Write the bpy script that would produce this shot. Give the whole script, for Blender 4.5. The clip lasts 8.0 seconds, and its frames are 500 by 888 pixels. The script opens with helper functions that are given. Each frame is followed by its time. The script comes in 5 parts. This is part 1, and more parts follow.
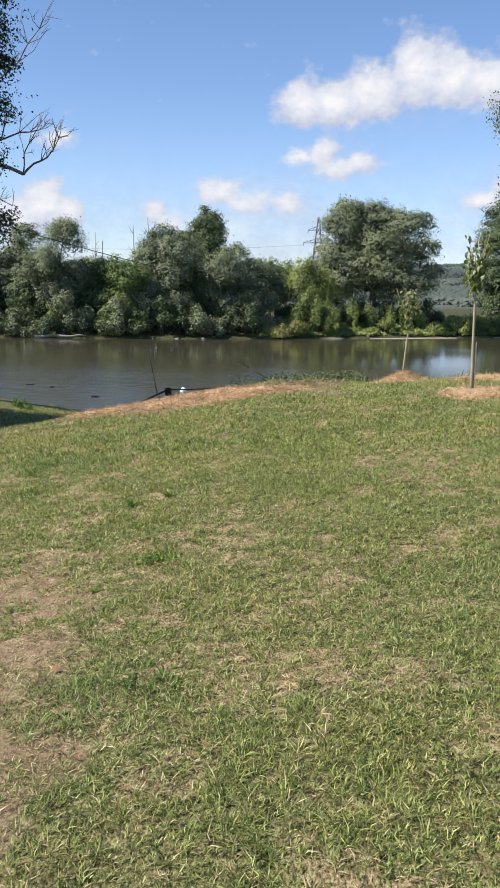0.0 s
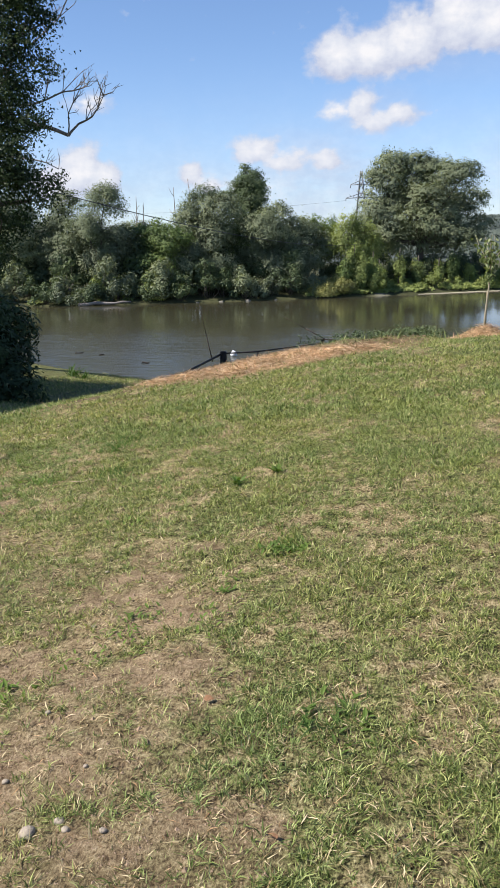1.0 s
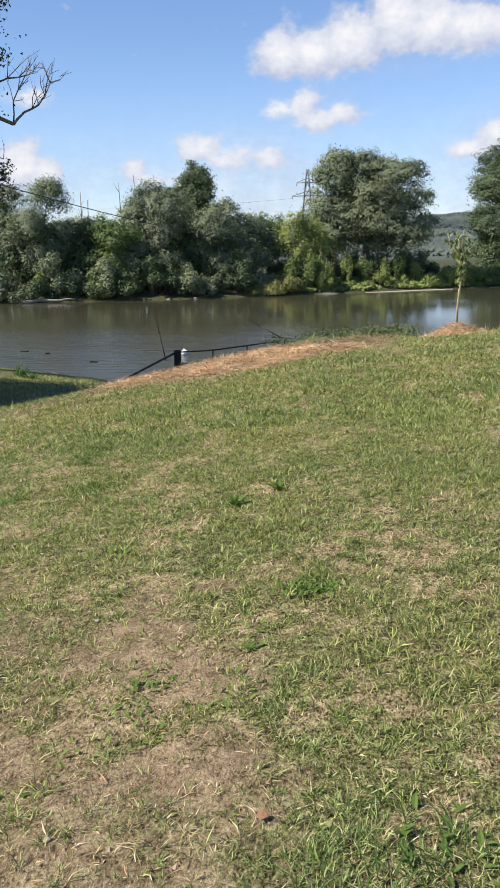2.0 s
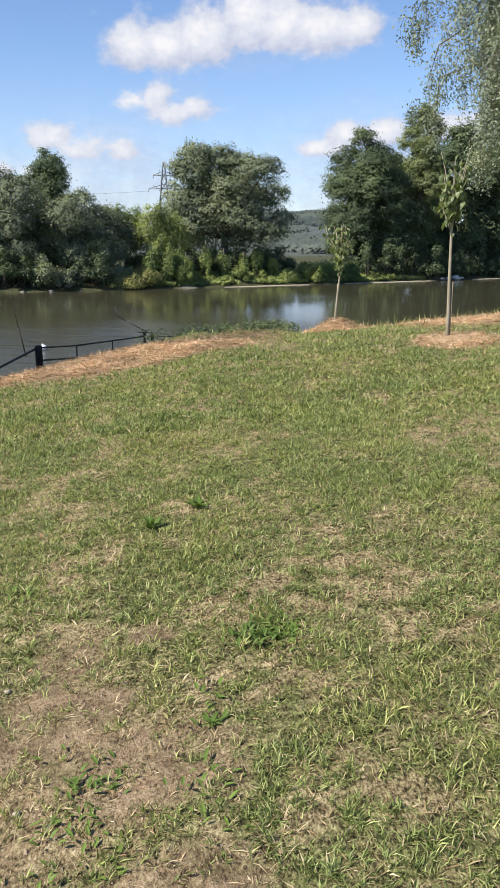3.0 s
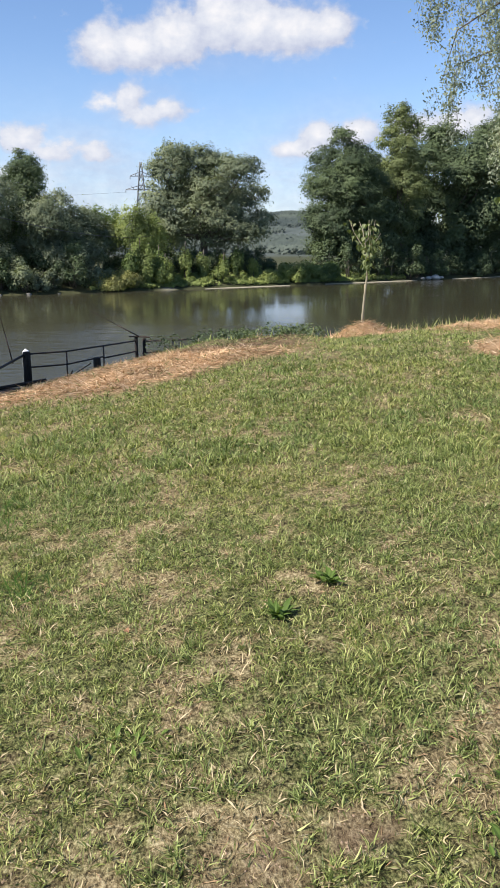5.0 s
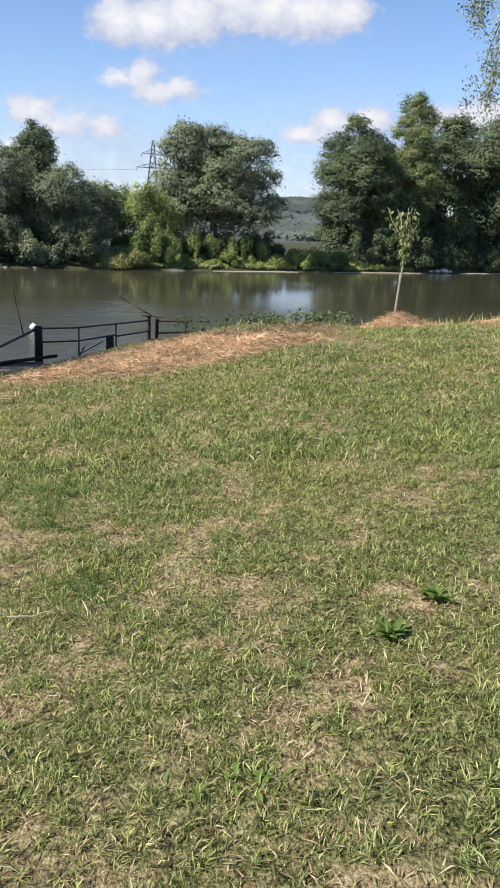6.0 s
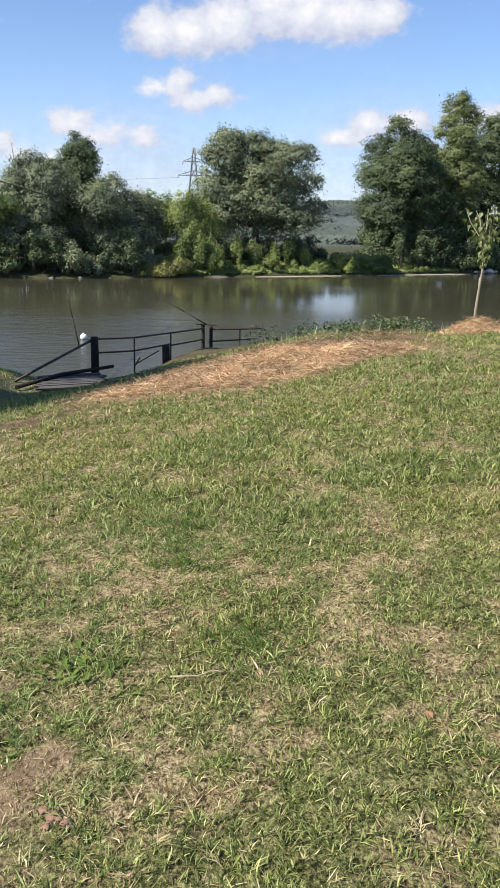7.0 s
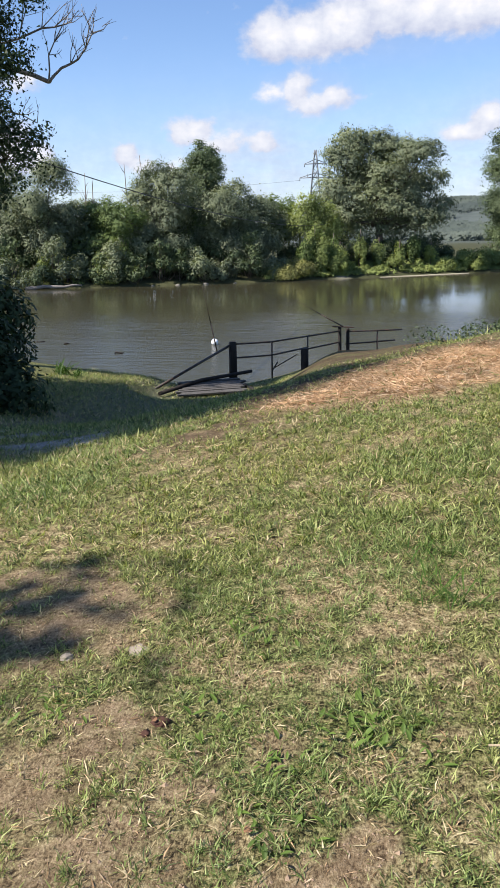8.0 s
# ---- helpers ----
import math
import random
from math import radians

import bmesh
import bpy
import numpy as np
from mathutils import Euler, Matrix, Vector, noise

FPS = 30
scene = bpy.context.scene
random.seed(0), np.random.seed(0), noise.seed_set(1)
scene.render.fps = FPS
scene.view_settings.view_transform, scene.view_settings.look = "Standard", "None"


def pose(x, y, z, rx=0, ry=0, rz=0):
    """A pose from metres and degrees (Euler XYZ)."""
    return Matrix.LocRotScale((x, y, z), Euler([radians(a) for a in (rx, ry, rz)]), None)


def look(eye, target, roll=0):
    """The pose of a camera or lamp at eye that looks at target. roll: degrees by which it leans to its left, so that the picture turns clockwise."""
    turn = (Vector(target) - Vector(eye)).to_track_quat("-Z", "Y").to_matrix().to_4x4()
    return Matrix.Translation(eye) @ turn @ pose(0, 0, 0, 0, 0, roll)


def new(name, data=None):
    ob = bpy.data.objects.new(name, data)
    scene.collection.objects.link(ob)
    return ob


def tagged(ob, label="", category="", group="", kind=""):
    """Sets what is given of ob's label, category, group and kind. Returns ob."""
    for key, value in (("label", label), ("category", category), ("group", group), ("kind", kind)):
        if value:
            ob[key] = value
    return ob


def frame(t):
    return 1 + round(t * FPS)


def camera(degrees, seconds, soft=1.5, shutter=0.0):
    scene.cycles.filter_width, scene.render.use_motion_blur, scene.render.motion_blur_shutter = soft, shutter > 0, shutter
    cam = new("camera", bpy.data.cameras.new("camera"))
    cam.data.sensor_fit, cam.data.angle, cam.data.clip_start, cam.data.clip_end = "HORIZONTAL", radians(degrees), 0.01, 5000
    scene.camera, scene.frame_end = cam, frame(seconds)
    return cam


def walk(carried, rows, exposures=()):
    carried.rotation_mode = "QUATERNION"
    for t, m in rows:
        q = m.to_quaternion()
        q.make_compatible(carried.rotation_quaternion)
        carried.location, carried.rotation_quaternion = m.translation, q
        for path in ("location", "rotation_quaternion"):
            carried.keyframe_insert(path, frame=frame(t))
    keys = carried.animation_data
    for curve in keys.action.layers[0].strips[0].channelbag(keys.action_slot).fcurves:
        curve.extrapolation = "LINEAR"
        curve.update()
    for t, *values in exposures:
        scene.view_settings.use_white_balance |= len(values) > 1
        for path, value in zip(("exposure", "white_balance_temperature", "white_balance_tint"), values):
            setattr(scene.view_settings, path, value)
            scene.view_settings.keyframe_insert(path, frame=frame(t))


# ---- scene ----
cam = camera(33.8, 8.0)
PATH = [
    (0, (3.232, 6.288, 1.644), (2.934, 8.231, 1.274), 1.1),
    (0.3, (3.03, 6.514, 1.595), (2.736, 8.45, 1.189), 0.4),
    (0.5, (2.896, 6.664, 1.563), (2.529, 8.586, 1.148), -0.3),
    (0.7, (2.762, 6.787, 1.553), (2.368, 8.697, 1.111), -1.2),
    (1, (2.561, 6.971, 1.539), (2.161, 8.875, 1.08), -1.2),
    (1.2, (2.433, 7.076, 1.543), (2.066, 8.986, 1.077), -1.1),
    (2.3, (1.934, 7.854, 1.455), (1.784, 9.793, 0.99), -0.4),
    (2.5, (1.84, 7.949, 1.462), (1.832, 9.894, 0.996), -0.3),
    (2.7, (1.766, 8.087, 1.446), (1.811, 10.03, 0.973), -0.3),
    (3, (1.654, 8.295, 1.423), (1.722, 10.235, 0.943), 0.4),
    (3.3, (1.552, 8.509, 1.419), (1.6, 10.449, 0.937), -0.4),
    (3.5, (1.484, 8.651, 1.416), (1.528, 10.588, 0.922), 0.3),
    (3.7, (1.398, 8.744, 1.417), (1.442, 10.679, 0.914), -0.4),
    (4, (1.269, 8.884, 1.418), (1.399, 10.818, 0.925), 1.2),
    (4.3, (1.171, 9.108, 1.386), (1.305, 11.045, 0.904), 0.7),
    (4.5, (1.105, 9.258, 1.365), (1.244, 11.195, 0.885), 0.4),
    (4.7, (1.057, 9.398, 1.374), (1.177, 11.337, 0.897), -0.7),
    (5.8, (0.554, 9.873, 1.294), (0.695, 11.804, 0.793), 3.3),
    (6, (0.505, 9.943, 1.312), (0.638, 11.872, 0.8), 2.9),
    (6.3, (0.375, 10.11, 1.316), (0.462, 12.044, 0.812), 0.6),
    (6.5, (0.288, 10.222, 1.318), (0.348, 12.155, 0.81), 1.1),
    (6.7, (0.164, 10.279, 1.315), (0.199, 12.214, 0.81), 0.1),
    (7, (-0.021, 10.364, 1.31), (0.012, 12.299, 0.806), 1.4),
    (7.3, (-0.191, 10.492, 1.284), (-0.214, 12.428, 0.783), 0.2),
    (7.5, (-0.304, 10.577, 1.266), (-0.394, 12.511, 0.765), -0.1),
    (7.6, (-0.378, 10.616, 1.266), (-0.505, 12.548, 0.766), -0.4),
    (7.8, (-0.527, 10.693, 1.267), (-0.76, 12.62, 0.781), -1.1),
    (8, (-0.676, 10.771, 1.267), (-0.931, 12.691, 0.768), -1.0),
]
walk(cam, [(t, look(e, g, r)) for t, e, g, r in PATH], [(0.0, 1.0, 6500.0, 14.0), (6.0, 1.0, 6500.0, 14.0), (8.0, 1.1, 6500.0, 15.0)])

# ---- light ----
SUN_AZ, SUN_EL = -116.0, 45.0          # degrees from +y towards +x, and above the horizon
world = bpy.data.worlds.new("sky")
scene.world = world
world.use_nodes = True
wt = world.node_tree
sky = wt.nodes.new("ShaderNodeTexSky")
sky.sky_type, sky.sun_disc = "NISHITA", False
sky.sun_elevation, sky.sun_rotation = radians(SUN_EL), radians(SUN_AZ % 360)
sky.air_density, sky.dust_density, sky.ozone_density = 1.0, 0.1, 5.0
sky.altitude = 900.0
wt.nodes["Background"].inputs["Strength"].default_value = 0.084
wt.links.new(sky.outputs["Color"], wt.nodes["Background"].inputs["Color"])
S = Vector((math.sin(radians(SUN_AZ)) * math.cos(radians(SUN_EL)), math.cos(radians(SUN_AZ)) * math.cos(radians(SUN_EL)), math.sin(radians(SUN_EL))))
sun = new("sun", bpy.data.lights.new("sun", "SUN"))
sun.data.energy, sun.data.angle, sun.data.color = 4.2, radians(0.6), (1.0, 0.95, 0.86)
sun.matrix_world = look(S * 200, (0, 0, 0))


WATER = -4.58


# ---- node helpers ----
class Mat:
    """A node material with short calls."""

    def __init__(self, name, rough=0.8, spec=0.3):
        self.m = bpy.data.materials.new(name)
        self.m.use_nodes = True
        self.t = self.m.node_tree
        self.b = self.t.nodes["Principled BSDF"]
        self.b.inputs["Roughness"].default_value = rough
        self.b.inputs["Specular IOR Level"].default_value = spec

    def n(self, kind, **inputs):
        node = self.t.nodes.new(kind)
        for k, v in inputs.items():
            self.put(node.inputs[k], v)
        return node

    def put(self, socket, v):
        if isinstance(v, bpy.types.NodeSocket):
            self.t.links.new(v, socket)
        elif isinstance(v, tuple) and len(v) == 3 and socket.type == "RGBA":
            socket.default_value = (*v, 1)
        else:
            socket.default_value = v

    def pos(self):
        return self.n("ShaderNodeNewGeometry").outputs["Position"]

    def noise(self, scale, detail=4.0, rough=0.6, vector=None):
        k = self.n("ShaderNodeTexNoise", Scale=scale, Detail=detail, Roughness=rough)
        self.put(k.inputs["Vector"], vector if vector else self.pos())
        return k.outputs["Fac"]

    def stretch(self, sx, sy, sz, rz=0.0, vector=None):
        k = self.n("ShaderNodeMapping")
        self.put(k.inputs["Vector"], vector if vector else self.pos())
        k.inputs["Scale"].default_value = (sx, sy, sz)
        k.inputs["Rotation"].default_value = (0, 0, rz)
        return k.outputs["Vector"]

    def ramp(self, fac, *stops):
        k = self.n("ShaderNodeValToRGB", Fac=fac)
        e = k.color_ramp.elements
        while len(e) < len(stops):
            e.new(0.5)
        for el, (p, c) in zip(e, stops):
            el.position, el.color = p, (*c, 1) if isinstance(c, tuple) else (c, c, c, 1)
        return k.outputs["Color"]

    def mix(self, fac, a, b, kind="MIX"):
        k = self.n("ShaderNodeMix")
        k.data_type, k.blend_type = "RGBA", kind
        for i, v in ((0, fac), (6, a), (7, b)):
            self.put(k.inputs[i], v)
        return k.outputs[2]

    def math(self, op, a, b=0.0, clamp=False):
        k = self.n("ShaderNodeMath")
        k.operation, k.use_clamp = op, clamp
        self.put(k.inputs[0], a), self.put(k.inputs[1], b)
        return k.outputs[0]

    def attr(self, name):
        k = self.n("ShaderNodeAttribute")
        k.attribute_name = name
        return k.outputs["Fac"]

    def island(self):
        return self.n("ShaderNodeNewGeometry").outputs["Random Per Island"]

    def each(self):
        return self.n("ShaderNodeObjectInfo").outputs["Random"]

    def bump(self, height, strength=0.5, distance=0.02):
        k = self.n("ShaderNodeBump", Height=height, Strength=strength, Distance=distance)
        self.t.links.new(k.outputs["Normal"], self.b.inputs["Normal"])

    def color(self, c):
        self.put(self.b.inputs["Base Color"], c)

    def leafy(self, c, share=0.35, tint=(1.15, 1.2, 0.55)):
        """Colour with light let through from behind, as leaves and blades do."""
        self.color(c)
        tr = self.n("ShaderNodeBsdfTranslucent", Color=self.mix(1.0, c, tint, "MULTIPLY"))
        mx = self.n("ShaderNodeMixShader", Fac=share)
        self.t.links.new(self.b.outputs[0], mx.inputs[1])
        self.t.links.new(tr.outputs[0], mx.inputs[2])
        self.t.links.new(mx.outputs[0], self.t.nodes["Material Output"].inputs["Surface"])


def leaf_material(name, dark, mid, light, share=0.3, rough=0.55, scale=0.25):
    k = Mat(name, rough, 0.14)
    soft = lambda c: tuple(0.5 * (a + b) for a, b in zip(c, mid))
    c = k.ramp(k.island(), (0.0, soft(dark)), (0.5, mid), (1.0, soft(light)))
    big = k.ramp(k.noise(scale, 5), (0.34, (0.60, 0.64, 0.70)), (0.66, (1.28, 1.24, 1.12)))
    k.leafy(k.mix(1.0, c, big, "MULTIPLY"), share)
    return k.m


# ---- materials ----
def make_ground():
    k = Mat("ground", 0.95, 0.1)
    fibre = k.noise(60, 6, 0.8)
    curl = k.noise(130, 4, 0.7, k.stretch(1, 0.4, 1, radians(35)))
    mid, big = k.noise(5.5, 5, 0.65), k.noise(0.55, 4)
    lump = k.noise(17, 4, 0.7)
    mat = k.math("ADD", k.math("ADD", k.math("MULTIPLY", fibre, 0.42), k.math("MULTIPLY", curl, 0.33)), k.math("MULTIPLY", lump, 0.25))
    turf = k.ramp(mat, (0.44, (0.015, 0.017, 0.006)), (0.492, (0.088, 0.096, 0.033)), (0.55, (0.235, 0.24, 0.092)), (0.62, (0.47, 0.45, 0.22)))
    litter = k.ramp(mat, (0.425, (0.030, 0.023, 0.012)), (0.478, (0.175, 0.135, 0.068)), (0.538, (0.39, 0.315, 0.172)), (0.61, (0.64, 0.545, 0.335)))
    soil = k.ramp(mat, (0.41, (0.075, 0.051, 0.030)), (0.47, (0.225, 0.163, 0.099)), (0.535, (0.312, 0.238, 0.151)), (0.62, (0.44, 0.357, 0.245)))
    soil = k.mix(1.0, soil, k.ramp(k.noise(4.2, 6, 0.75), (0.38, (0.66, 0.63, 0.59)), (0.60, (1.16, 1.14, 1.11))), "MULTIPLY")
    broken = k.math("MULTIPLY", k.math("SUBTRACT", k.noise(13, 3, 0.6), 0.5), 1.7)
    thin = k.math("ADD", k.math("MULTIPLY", k.attr("thin"), 1.3), broken, True)
    dirt = k.math("MULTIPLY", k.attr("dirt"), k.math("ADD", k.math("MULTIPLY", k.attr("dirt"), 2.1), broken, True))
    c = k.mix(thin, turf, litter)
    c = k.mix(dirt, c, k.mix(k.ramp(mid, (0.48, 0.0), (0.62, 0.45)), soil, litter))
    gravel = k.mix(k.ramp(k.noise(38, 5, 0.8), (0.4, 0.0), (0.62, 1.0)), (0.14, 0.13, 0.115), (0.54, 0.51, 0.46))
    c = k.mix(k.attr("gravel"), c, gravel)
    hay = k.ramp(mat, (0.36, (0.10, 0.06, 0.033)), (0.47, (0.33, 0.215, 0.12)), (0.58, (0.56, 0.41, 0.25)))
    c = k.mix(k.attr("mulch"), c, hay)
    c = k.mix(k.attr("dark_ground"), c, k.ramp(mat, (0.40, (0.02, 0.015, 0.01)), (0.5, (0.075, 0.052, 0.032)), (0.6, (0.17, 0.12, 0.07))))
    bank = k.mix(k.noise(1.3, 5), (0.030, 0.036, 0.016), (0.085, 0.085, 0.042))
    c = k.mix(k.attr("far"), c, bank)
    # haze over the distant woods is put into these bluish grey-greens
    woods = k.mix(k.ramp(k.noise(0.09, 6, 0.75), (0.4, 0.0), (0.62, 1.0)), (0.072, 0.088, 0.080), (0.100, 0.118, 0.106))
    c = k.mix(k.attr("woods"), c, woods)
    c = k.mix(k.attr("sand"), c, k.mix(k.noise(8, 4), (0.22, 0.20, 0.15), (0.42, 0.39, 0.31)))
    k.color(k.mix(0.3, c, k.ramp(big, (0.3, 0.75), (0.7, 1.3)), "MULTIPLY"))
    k.bump(k.math("ADD", mat, k.math("MULTIPLY", lump, 0.3)), 0.9, 0.035)
    return k.m


def make_grass():
    k = Mat("grass", 0.55, 0.3)
    green = k.ramp(k.island(), (0.0, (0.040, 0.059, 0.017)), (0.32, (0.130, 0.172, 0.049)), (0.7, (0.280, 0.328, 0.113)), (1.0, (0.49, 0.51, 0.23)))
    green = k.mix(1.0, green, k.ramp(k.noise(0.8, 4), (0.32, (0.82, 0.92, 0.84)), (0.68, (1.16, 1.07, 0.92))), "MULTIPLY")
    straw = k.ramp(k.island(), (0.0, (0.13, 0.095, 0.045)), (0.5, (0.39, 0.30, 0.16)), (1.0, (0.68, 0.575, 0.37)))
    k.leafy(k.mix(k.attr("dry"), green, straw), 0.3)
    return k.m


def make_hay():
    k = Mat("hay", 0.75, 0.2)
    c = k.ramp(k.island(), (0.0, (0.20, 0.12, 0.06)), (0.4, (0.49, 0.31, 0.165)), (0.8, (0.68, 0.48, 0.285)), (1.0, (0.78, 0.64, 0.45)))
    c = k.mix(1.0, c, k.ramp(k.noise(1.4, 4, 0.7), (0.36, 0.50), (0.62, 1.25)), "MULTIPLY")
    c = k.mix(k.attr("darker"), c, k.ramp(k.island(), (0.0, (0.025, 0.017, 0.011)), (0.7, (0.085, 0.058, 0.036)), (1.0, (0.25, 0.18, 0.11))))
    k.leafy(k.mix(k.attr("dry"), (0.09, 0.13, 0.03), c), 0.2, (1.1, 0.95, 0.7))
    return k.m


def make_water():
    k = Mat("water", 0.06, 0.5)
    k.b.inputs["IOR"].default_value = 1.333
    k.color(k.mix(k.noise(0.06, 3), (0.047, 0.045, 0.025), (0.066, 0.063, 0.038)))
    long = k.noise(1.0, 3, 0.55, k.stretch(0.42, 1.2, 1, radians(18)))
    small = k.noise(1.0, 4, 0.6, k.stretch(0.8, 2.4, 1, radians(14)))
    calm = k.ramp(k.noise(1.0, 2, 0.5, k.stretch(0.018, 0.05, 1, radians(20))), (0.40, 0.25), (0.62, 1.0))
    sep = k.n("ShaderNodeSeparateXYZ", Vector=k.pos())
    run = k.n("ShaderNodeMapRange")
    for key, v in ((0, sep.outputs["Y"]), (1, 44.0), (2, 80.0), (3, 6.5), (4, 0.35)):
        k.put(run.inputs[key], v)
    chop = k.n("ShaderNodeMapRange")
    for key, v in ((0, sep.outputs["Y"]), (1, 42.0), (2, 88.0), (3, 0.25), (4, 0.06)):
        k.put(chop.inputs[key], v)
    k.put(k.b.inputs["Roughness"], chop.outputs[0])
    calm = k.math("MULTIPLY", calm, run.outputs[0])
    h = k.math("MULTIPLY", k.math("ADD", k.math("MULTIPLY", long, 1.0), k.math("MULTIPLY", small, 0.7)), calm)
    k.bump(h, 0.9, 0.06)
    return k.m


def make_wood(name, dark, light, scale=6.0):
    k = Mat(name, 0.85, 0.2)
    g = k.noise(scale, 6, 0.7, k.stretch(3, 3, 0.4))
    c = k.mix(k.ramp(g, (0.3, 0.0), (0.7, 1.0)), dark, light)
    k.color(k.mix(0.5, c, k.ramp(k.noise(1.7, 3), (0.3, 0.7), (0.7, 1.25)), "MULTIPLY"))
    k.bump(g, 0.6, 0.02)
    return k.m


def make_metal(name, paint, rust):
    k = Mat(name, 0.55, 0.4)
    k.color(k.mix(k.ramp(k.noise(9, 5, 0.7), (0.45, 0.0), (0.6, 1.0)), paint, rust))
    k.bump(k.noise(40, 3), 0.2, 0.005)
    return k.m


def make_stone(name, dark, light):
    k = Mat(name, 0.9, 0.2)
    k.color(k.mix(k.noise(14, 6, 0.75), dark, light))
    k.bump(k.noise(30, 5, 0.7), 0.5, 0.02)
    return k.m


def make_cloud():
    k = Mat("cloud", 1.0, 0.0)
    uv = k.n("ShaderNodeUVMap").outputs["UV"]
    puff = k.noise(0.7, 6, 0.5, k.stretch(1.0, 1.35, 1, 0, uv))
    wisp = k.noise(0.22, 6, 0.6, k.stretch(0.7, 1.6, 1, 0, uv))
    curl = k.noise(1.9, 5, 0.55, k.stretch(1.0, 1.2, 1, 0, uv))
    body = k.math("ADD", k.attr("dens"), k.math("MULTIPLY", k.math("SUBTRACT", puff, 0.5), 0.95))
    body = k.math("ADD", body, k.math("MULTIPLY", k.math("SUBTRACT", curl, 0.5), 0.32))
    a1 = k.ramp(body, (0.15, 0.0), (0.36, 0.40), (0.62, 0.98))
    veil = k.math("MULTIPLY", k.attr("veil"), k.ramp(wisp, (0.27, 0.35), (0.62, 1.0)))
    a = k.math("MAXIMUM", a1, veil, True)
    tone = k.math("ADD", k.attr("lit"), k.math("MULTIPLY", k.math("SUBTRACT", puff, 0.5), 0.7))
    tone = k.math("ADD", tone, k.math("MULTIPLY", k.math("SUBTRACT", curl, 0.5), 0.4))
    c = k.ramp(tone, (0.15, (0.545, 0.61, 0.77)), (0.55, (0.80, 0.85, 0.92)), (0.82, (0.99, 1.0, 1.0)))
    em = k.n("ShaderNodeEmission", Color=c, Strength=0.48)
    tr = k.n("ShaderNodeBsdfTransparent")
    mx = k.n("ShaderNodeMixShader", Fac=a)
    k.t.links.new(tr.outputs[0], mx.inputs[1])
    k.t.links.new(em.outputs[0], mx.inputs[2])
    k.t.links.new(mx.outputs[0], k.t.nodes["Material Output"].inputs["Surface"])
    return k.m


M_GROUND, M_GRASS, M_HAY, M_WATER, M_CLOUD = make_ground(), make_grass(), make_hay(), make_water(), make_cloud()
M_BARK = make_wood("bark", (0.05, 0.042, 0.034), (0.17, 0.145, 0.115))
M_DEADWOOD = make_wood("dead_wood", (0.13, 0.115, 0.10), (0.30, 0.27, 0.24))
M_YOUNGBARK = make_wood("young_bark", (0.20, 0.175, 0.115), (0.38, 0.345, 0.25), 18)
M_POST = make_wood("tarred_post", (0.012, 0.010, 0.009), (0.05, 0.042, 0.036), 9)
M_STAKE = make_wood("stake", (0.25, 0.20, 0.13), (0.45, 0.37, 0.25), 14)
M_PLANK = make_wood("plank", (0.045, 0.042, 0.038), (0.13, 0.122, 0.11), 5)
M_RAIL = make_metal("painted_steel", (0.025, 0.022, 0.02), (0.09, 0.05, 0.03))
M_PYLON = make_metal("galvanised_steel", (0.16, 0.18, 0.20), (0.20, 0.20, 0.20))
M_CABLE = make_metal("cable", (0.02, 0.02, 0.02), (0.03, 0.028, 0.025))
M_STONE = make_stone("pale_stone", (0.24, 0.195, 0.145), (0.41, 0.355, 0.28))
M_ROCK = make_stone("bank_rock", (0.30, 0.28, 0.25), (0.66, 0.63, 0.58))
M_SAND = make_stone("river_sand", (0.20, 0.175, 0.125), (0.40, 0.36, 0.27))
M_CLOD = make_stone("clod", (0.10, 0.055, 0.038), (0.38, 0.235, 0.165))
M_DARKCLOD = make_stone("dark_clod", (0.035, 0.018, 0.012), (0.11, 0.055, 0.038))
M_FLOAT = Mat("white_plastic", 0.4, 0.5)
M_FLOAT.color(M_FLOAT.mix(M_FLOAT.noise(6, 3), (0.70, 0.72, 0.74), (0.85, 0.86, 0.86)))
M_FLOAT = M_FLOAT.m
M_WILLOW = leaf_material("willow_leaf", (0.130, 0.158, 0.095), (0.184, 0.215, 0.132), (0.243, 0.269, 0.170), 0.22)
M_POPLAR = leaf_material("poplar_leaf", (0.085, 0.13, 0.05), (0.14, 0.195, 0.072), (0.21, 0.265, 0.105), 0.3)
M_PALE = leaf_material("pale_poplar_leaf", (0.11, 0.14, 0.058), (0.17, 0.205, 0.088), (0.25, 0.28, 0.14), 0.28)
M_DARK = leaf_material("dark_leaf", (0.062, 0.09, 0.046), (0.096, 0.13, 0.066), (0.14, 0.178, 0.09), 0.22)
M_VINE = leaf_material("vine_leaf", (0.15, 0.195, 0.06), (0.24, 0.29, 0.095), (0.34, 0.37, 0.14), 0.3)
M_YELLOW = leaf_material("yellow_bush_leaf", (0.19, 0.21, 0.075), (0.30, 0.30, 0.115), (0.42, 0.39, 0.18), 0.35)
# near-black leaf colour holds the shade of crowns seen against the sky
M_SHADELEAF = leaf_material("shaded_near_leaf", (0.016, 0.030, 0.014), (0.040, 0.065, 0.030), (0.095, 0.13, 0.065), 0.25, 0.5, 0.6)
M_BIRCH = leaf_material("hanging_leaf", (0.15, 0.183, 0.125), (0.24, 0.282, 0.20), (0.35, 0.388, 0.30), 0.2, 0.5, 0.8)
M_WEED = leaf_material("weed_leaf", (0.085, 0.14, 0.028), (0.145, 0.222, 0.052), (0.245, 0.325, 0.10), 0.35, 0.45, 2.0)
